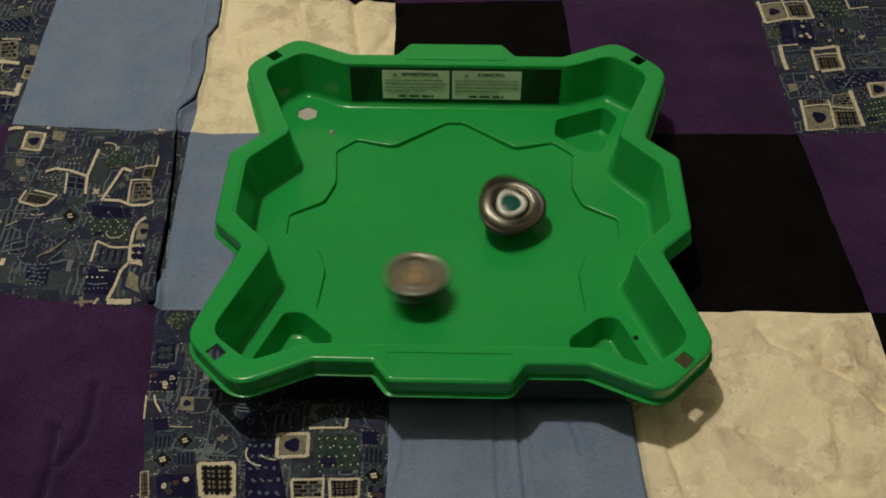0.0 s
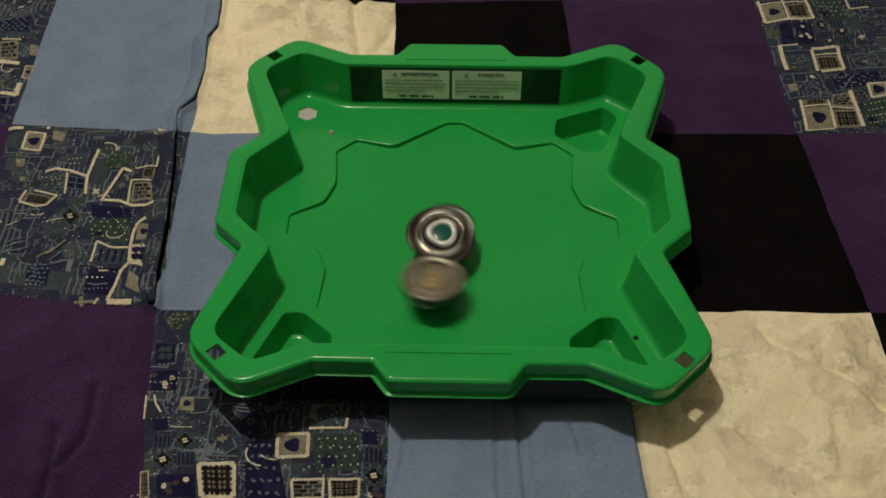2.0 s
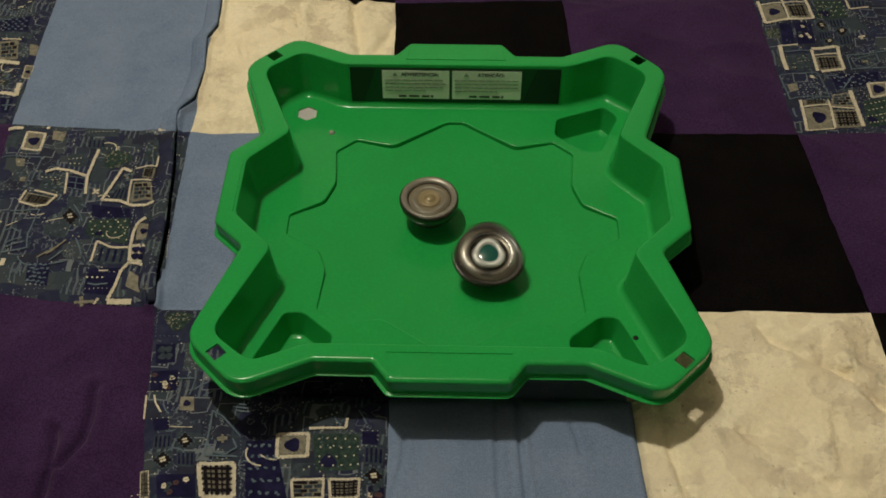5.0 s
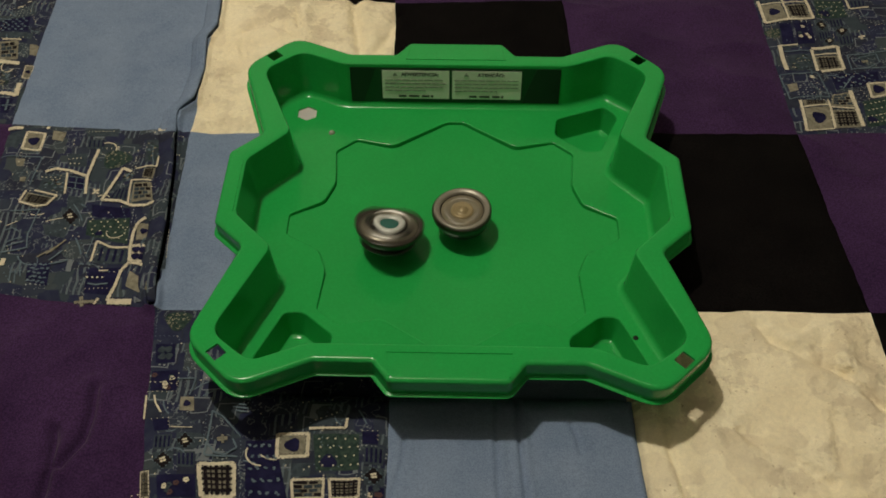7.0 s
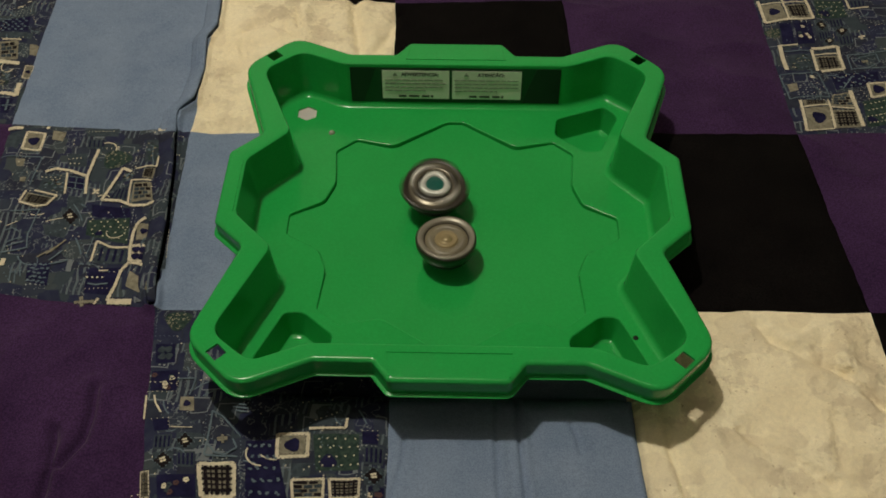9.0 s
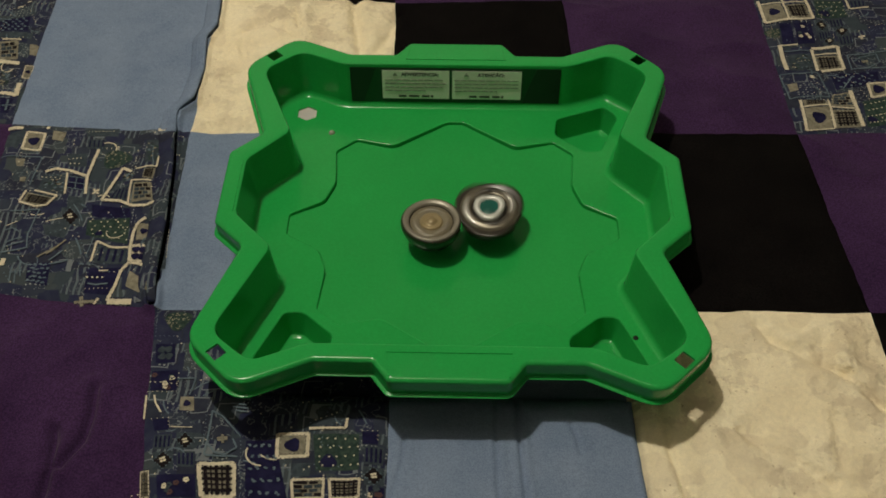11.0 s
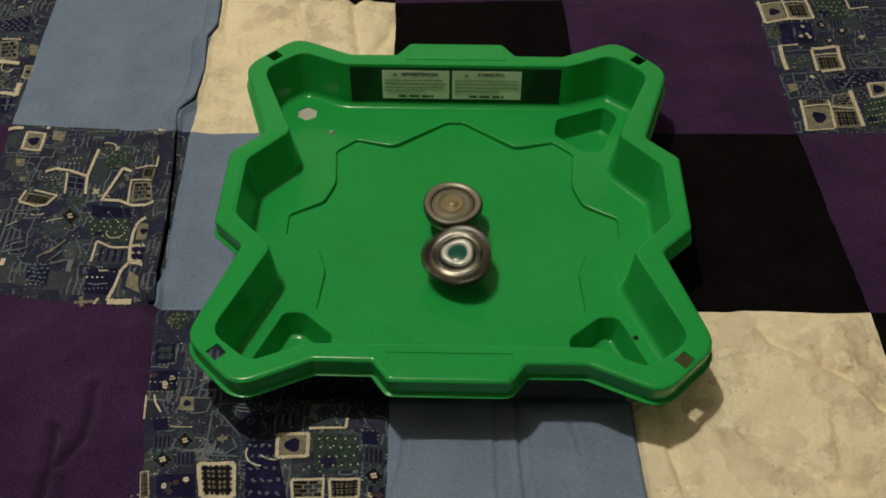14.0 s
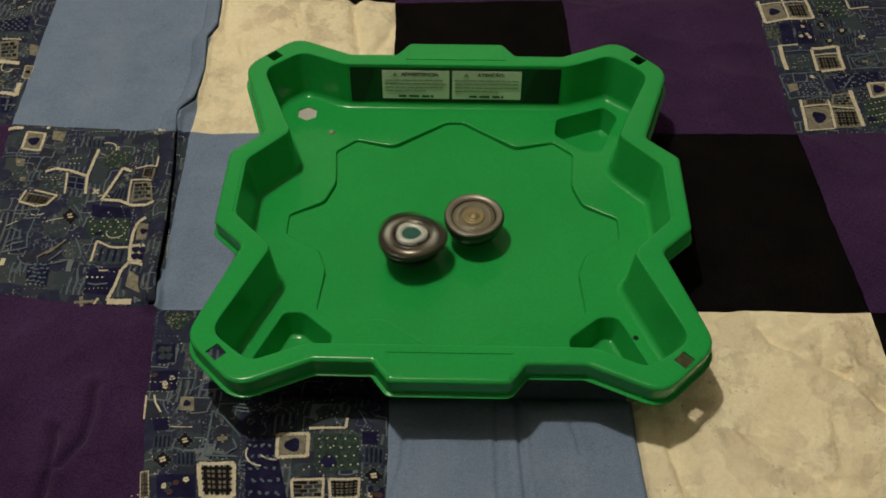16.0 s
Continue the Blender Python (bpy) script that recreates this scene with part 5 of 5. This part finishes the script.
def motions():
    """Places (seconds, x, y) of the two tips in the dish; they spin, lean and circle each other."""
    bronze_1 = [(0, -0.0280, -0.0748), (0.1, 0.0151, -0.0712), (0.2, 0.0713, -0.0495), (0.3, 0.0995, -0.0225), (0.4, 0.0940, 0.0211), (0.5, 0.0571, 0.0687), (0.6, 0.0006, 0.0860), (0.7, -0.0578, 0.0737), (0.8, -0.0943, 0.0216), (0.9, -0.0936, -0.0434), (1, -0.0511, -0.0970), (1.1, 0.0162, -0.1155), (1.2, 0.0805, -0.0900), (1.3, 0.1080, -0.0255), (1.4, 0.0882, 0.0480), (1.5, 0.0376, 0.1010), (1.6, -0.0274, 0.1044), (1.7, -0.0602, 0.0435), (1.8, -0.0724, -0.0180), (1.9, -0.0542, -0.0605), (2, -0.0147, -0.0794), (2.1, 0.0292, -0.0736), (2.2, 0.0564, -0.0388), (2.3, 0.0623, -0.0027), (2.4, 0.0471, 0.0334), (2.5, 0.0135, 0.0532), (2.6, -0.0245, 0.0480), (2.7, -0.0525, 0.0327)]
    bronze_2 = [(2.8, -0.0699, 0.0191), (2.9, -0.0720, -0.0086), (3, -0.0580, -0.0292), (3.1, -0.0581, -0.0266), (3.2, -0.0386, -0.0269), (3.3, -0.0289, -0.0278), (3.4, -0.0309, -0.0252), (3.5, -0.0379, -0.0215), (3.6, -0.0614, -0.0214), (3.7, -0.0680, -0.0245), (3.8, -0.0598, -0.0320), (3.9, -0.0452, -0.0325), (4, -0.0359, -0.0227), (4.1, -0.0317, -0.0063), (4.2, -0.0240, 0.0023), (6.3, 0.0078, 0.0032), (6.4, 0.0029, -0.0010), (6.5, 0.0059, -0.0009), (6.6, 0.0019, 0.0004), (6.7, 0.0049, -0.0009), (6.8, 0.0071, 0.0009), (6.9, 0.0079, -0.0012), (7, 0.0079, -0.0001), (7.1, 0.0079, -0.0043), (7.2, 0.0206, -0.0032), (7.3, 0.0251, -0.0022), (7.4, 0.0266, -0.0042), (7.5, 0.0251, -0.0093)]
    bronze_3 = [(7.6, 0.0236, -0.0134), (7.7, 0.0214, -0.0175), (7.8, 0.0192, -0.0226), (7.9, 0.0155, -0.0257), (8, 0.0111, -0.0288), (8.1, 0.0060, -0.0288), (8.2, 0.0030, -0.0289), (8.3, 0.0001, -0.0310), (8.4, -0.0020, -0.0330), (8.5, -0.0035, -0.0341), (8.6, -0.0049, -0.0341), (8.7, -0.0057, -0.0341), (8.8, -0.0050, -0.0331), (8.9, -0.0050, -0.0331), (9, -0.0049, -0.0341), (9.1, -0.0043, -0.0311), (9.2, -0.0028, -0.0280), (11.3, -0.0166, -0.0090), (11.4, -0.0166, -0.0080), (11.5, -0.0174, -0.0070), (11.6, -0.0183, -0.0029), (11.7, -0.0169, -0.0008), (11.8, -0.0154, 0.0024), (11.9, -0.0162, 0.0024), (12, -0.0148, 0.0055), (12.1, -0.0125, 0.0056), (12.2, -0.0133, 0.0076), (12.3, -0.0148, 0.0065)]
    bronze_4 = [(12.4, -0.0126, 0.0108), (12.5, -0.0104, 0.0108), (12.6, -0.0096, 0.0109), (12.7, -0.0104, 0.0108), (12.8, -0.0073, 0.0068), (12.9, -0.0065, 0.0068), (13, -0.0080, 0.0068), (13.1, -0.0095, 0.0067), (13.2, -0.0095, 0.0067), (13.3, -0.0095, 0.0067), (13.4, -0.0088, 0.0067), (13.5, -0.0088, 0.0088), (13.6, -0.0088, 0.0078), (13.8, -0.0050, 0.0079), (14, -0.0005, 0.0070), (14.2, 0.0010, 0.0070), (14.3, 0.0040, 0.0091), (14.5, 0.0063, 0.0091), (14.7, 0.0116, 0.0092), (14.8, 0.0131, 0.0082), (14.9, 0.0146, 0.0051), (15, 0.0191, 0.0051), (15.2, 0.0199, -0.0011), (15.4, 0.0199, -0.0063), (15.5, 0.0192, -0.0052), (15.6, 0.0177, -0.0063), (15.8, 0.0192, -0.0073), (16, 0.0177, -0.0073)]
    silver_1 = [(0, 0.0469, 0.0121), (0.1, 0.0422, 0.0069), (0.2, 0.0448, -0.0007), (0.3, 0.0389, 0.0058), (0.4, 0.0368, 0.0050), (0.5, 0.0338, -0.0003), (0.6, 0.0261, -0.0060), (0.7, 0.0201, -0.0172), (0.8, 0.0192, -0.0279), (0.9, 0.0251, -0.0303), (1, 0.0294, -0.0343), (1.1, 0.0269, -0.0311), (1.2, 0.0195, -0.0249), (1.3, 0.0088, -0.0275), (1.4, 0.0005, -0.0350), (1.5, -0.0002, -0.0409), (1.6, 0.0033, -0.0410), (1.7, 0.0037, -0.0374), (1.8, 0.0052, -0.0317), (1.9, 0.0011, -0.0243), (2, -0.0102, -0.0210), (2.1, -0.0164, -0.0251), (2.2, -0.0172, -0.0296), (2.3, -0.0148, -0.0294), (2.4, -0.0091, -0.0269), (2.5, -0.0043, -0.0215), (2.6, -0.0097, -0.0121), (2.7, -0.0115, -0.0156)]
    silver_2 = [(2.8, -0.0104, -0.0308), (2.9, -0.0077, -0.0382), (3, -0.0013, -0.0422), (3.1, 0.0186, -0.0410), (3.2, 0.0243, -0.0280), (3.3, 0.0290, -0.0119), (3.4, 0.0264, 0.0047), (3.5, 0.0292, 0.0059), (3.6, 0.0437, 0.0027), (3.7, 0.0464, -0.0046), (3.8, 0.0519, -0.0090), (3.9, 0.0545, -0.0108), (4, 0.0547, -0.0096), (4.1, 0.0512, -0.0068), (4.2, 0.0450, -0.0101), (6.3, -0.0218, -0.0710), (6.4, -0.0228, -0.0510), (6.5, -0.0312, -0.0356), (6.6, -0.0426, -0.0280), (6.7, -0.0557, -0.0244), (6.8, -0.0624, -0.0256), (6.9, -0.0606, -0.0271), (7, -0.0547, -0.0265), (7.1, -0.0428, -0.0239), (7.2, -0.0398, -0.0177), (7.3, -0.0389, -0.0072), (7.4, -0.0409, 0.0023), (7.5, -0.0459, 0.0029)]
    silver_3 = [(7.6, -0.0472, 0.0042), (7.7, -0.0449, 0.0027), (7.8, -0.0395, 0.0030), (7.9, -0.0345, 0.0045), (8, -0.0291, 0.0111), (8.1, -0.0284, 0.0169), (8.2, -0.0294, 0.0198), (8.3, -0.0283, 0.0210), (8.4, -0.0299, 0.0230), (8.5, -0.0265, 0.0204), (8.6, -0.0231, 0.0207), (8.7, -0.0192, 0.0241), (8.8, -0.0132, 0.0279), (8.9, -0.0159, 0.0332), (9, -0.0172, 0.0301), (9.1, -0.0139, 0.0322), (9.2, -0.0118, 0.0305), (11.3, 0.0352, -0.0020), (11.4, 0.0392, -0.0047), (11.5, 0.0413, -0.0087), (11.6, 0.0454, -0.0058), (11.7, 0.0427, -0.0068), (11.8, 0.0383, -0.0075), (11.9, 0.0376, -0.0096), (12, 0.0356, -0.0164), (12.1, 0.0375, -0.0214), (12.2, 0.0389, -0.0257), (12.3, 0.0426, -0.0244)]
    silver_4 = [(12.4, 0.0400, -0.0261), (12.5, 0.0370, -0.0251), (12.6, 0.0336, -0.0291), (12.7, 0.0295, -0.0311), (12.8, 0.0269, -0.0375), (12.9, 0.0298, -0.0431), (13, 0.0290, -0.0422), (13.1, 0.0319, -0.0425), (13.2, 0.0259, -0.0391), (13.3, 0.0231, -0.0379), (13.4, 0.0156, -0.0425), (13.5, 0.0146, -0.0464), (13.6, 0.0107, -0.0538), (13.8, 0.0099, -0.0539), (14, 0.0071, -0.0466), (14.2, -0.0032, -0.0480), (14.3, -0.0064, -0.0486), (14.5, -0.0050, -0.0514), (14.7, -0.0078, -0.0448), (14.8, -0.0100, -0.0416), (14.9, -0.0182, -0.0426), (15, -0.0205, -0.0470), (15.2, -0.0232, -0.0491), (15.4, -0.0232, -0.0455), (15.5, -0.0252, -0.0380), (15.6, -0.0287, -0.0351), (15.8, -0.0361, -0.0353), (16, -0.0335, -0.0342)]
    bronze = bronze_1 + bronze_2 + bronze_3 + bronze_4
    silver = silver_1 + silver_2 + silver_3 + silver_4
    # while out of sight they go on circling each other clockwise
    for t0, t1, turn in ((4.2, 6.3, -116), (9.2, 11.3, -107)):
        b0, b1 = next(r for r in bronze if r[0] == t0), next(r for r in bronze if r[0] == t1)
        s0, s1 = next(r for r in silver if r[0] == t0), next(r for r in silver if r[0] == t1)
        for k in range(1, 21):
            w = k / 21
            mid = [(b0[i] + s0[i]) / 2 * (1 - w) + (b1[i] + s1[i]) / 2 * w for i in (1, 2)]
            start = math.atan2(s0[2] - b0[2], s0[1] - b0[1])
            stop = math.atan2(s1[2] - b1[2], s1[1] - b1[1])
            while stop > start:
                stop -= 2 * math.pi
            far = (math.hypot(s0[1] - b0[1], s0[2] - b0[2]) * (1 - w) + math.hypot(s1[1] - b1[1], s1[2] - b1[2]) * w) / 2
            a = start + (stop - start) * w
            t = t0 + (t1 - t0) * w
            bronze.append((t, mid[0] - far * math.cos(a), mid[1] - far * math.sin(a)))
            silver.append((t, mid[0] + far * math.cos(a), mid[1] + far * math.sin(a)))
    bronze.sort(), silver.sort()
    # the silver top leans away from the camera at these times, and its lean wanders round counterclockwise
    away = [-0.35, 0.3, 0.9, 1.6, 2.33, 3.03, 3.75, 4.57, 5.38, 6.2, 7.05, 7.85, 8.6, 9.3, 10.0, 10.7, 11.4, 12.2, 12.95, 13.7, 14.45, 15.25, 16.0, 16.75]
    rows_b, rows_s = [], []
    for f in range(16 * FPS + 1):
        t = f / FPS
        x, y = glide(bronze, t)
        r = math.hypot(x, y)
        lean = radians(45 * min(r, 0.11))
        axis = Vector((y, -x, 0)).normalized() if r > 1e-4 else Vector((1, 0, 0))
        m = Matrix.Translation((x, y, dish_height(x, y) + 0.0002)) @ Matrix.Rotation(lean, 4, axis) @ Matrix.Rotation(radians(70 * f), 4, "Z")
        rows_b.append((t, m))
        x, y = glide(silver, t)
        way = radians(90 + 360 * linear(away, list(range(len(away))), t))
        lean = radians(linear([0, 4, 7.1, 7.9, 8.6, 11.3, 16], [12.5, 13, 14, 10, 6, 7.5, 8], t))
        axis = Vector((-math.sin(way), math.cos(way), 0))
        m = Matrix.Translation((x, y, dish_height(x, y) + 0.0004)) @ Matrix.Rotation(lean, 4, axis) @ Matrix.Rotation(radians(67 * f), 4, "Z")
        rows_s.append((t, m))
    walk(bronze_top, rows_b)
    walk(silver_top, rows_s)


motions()
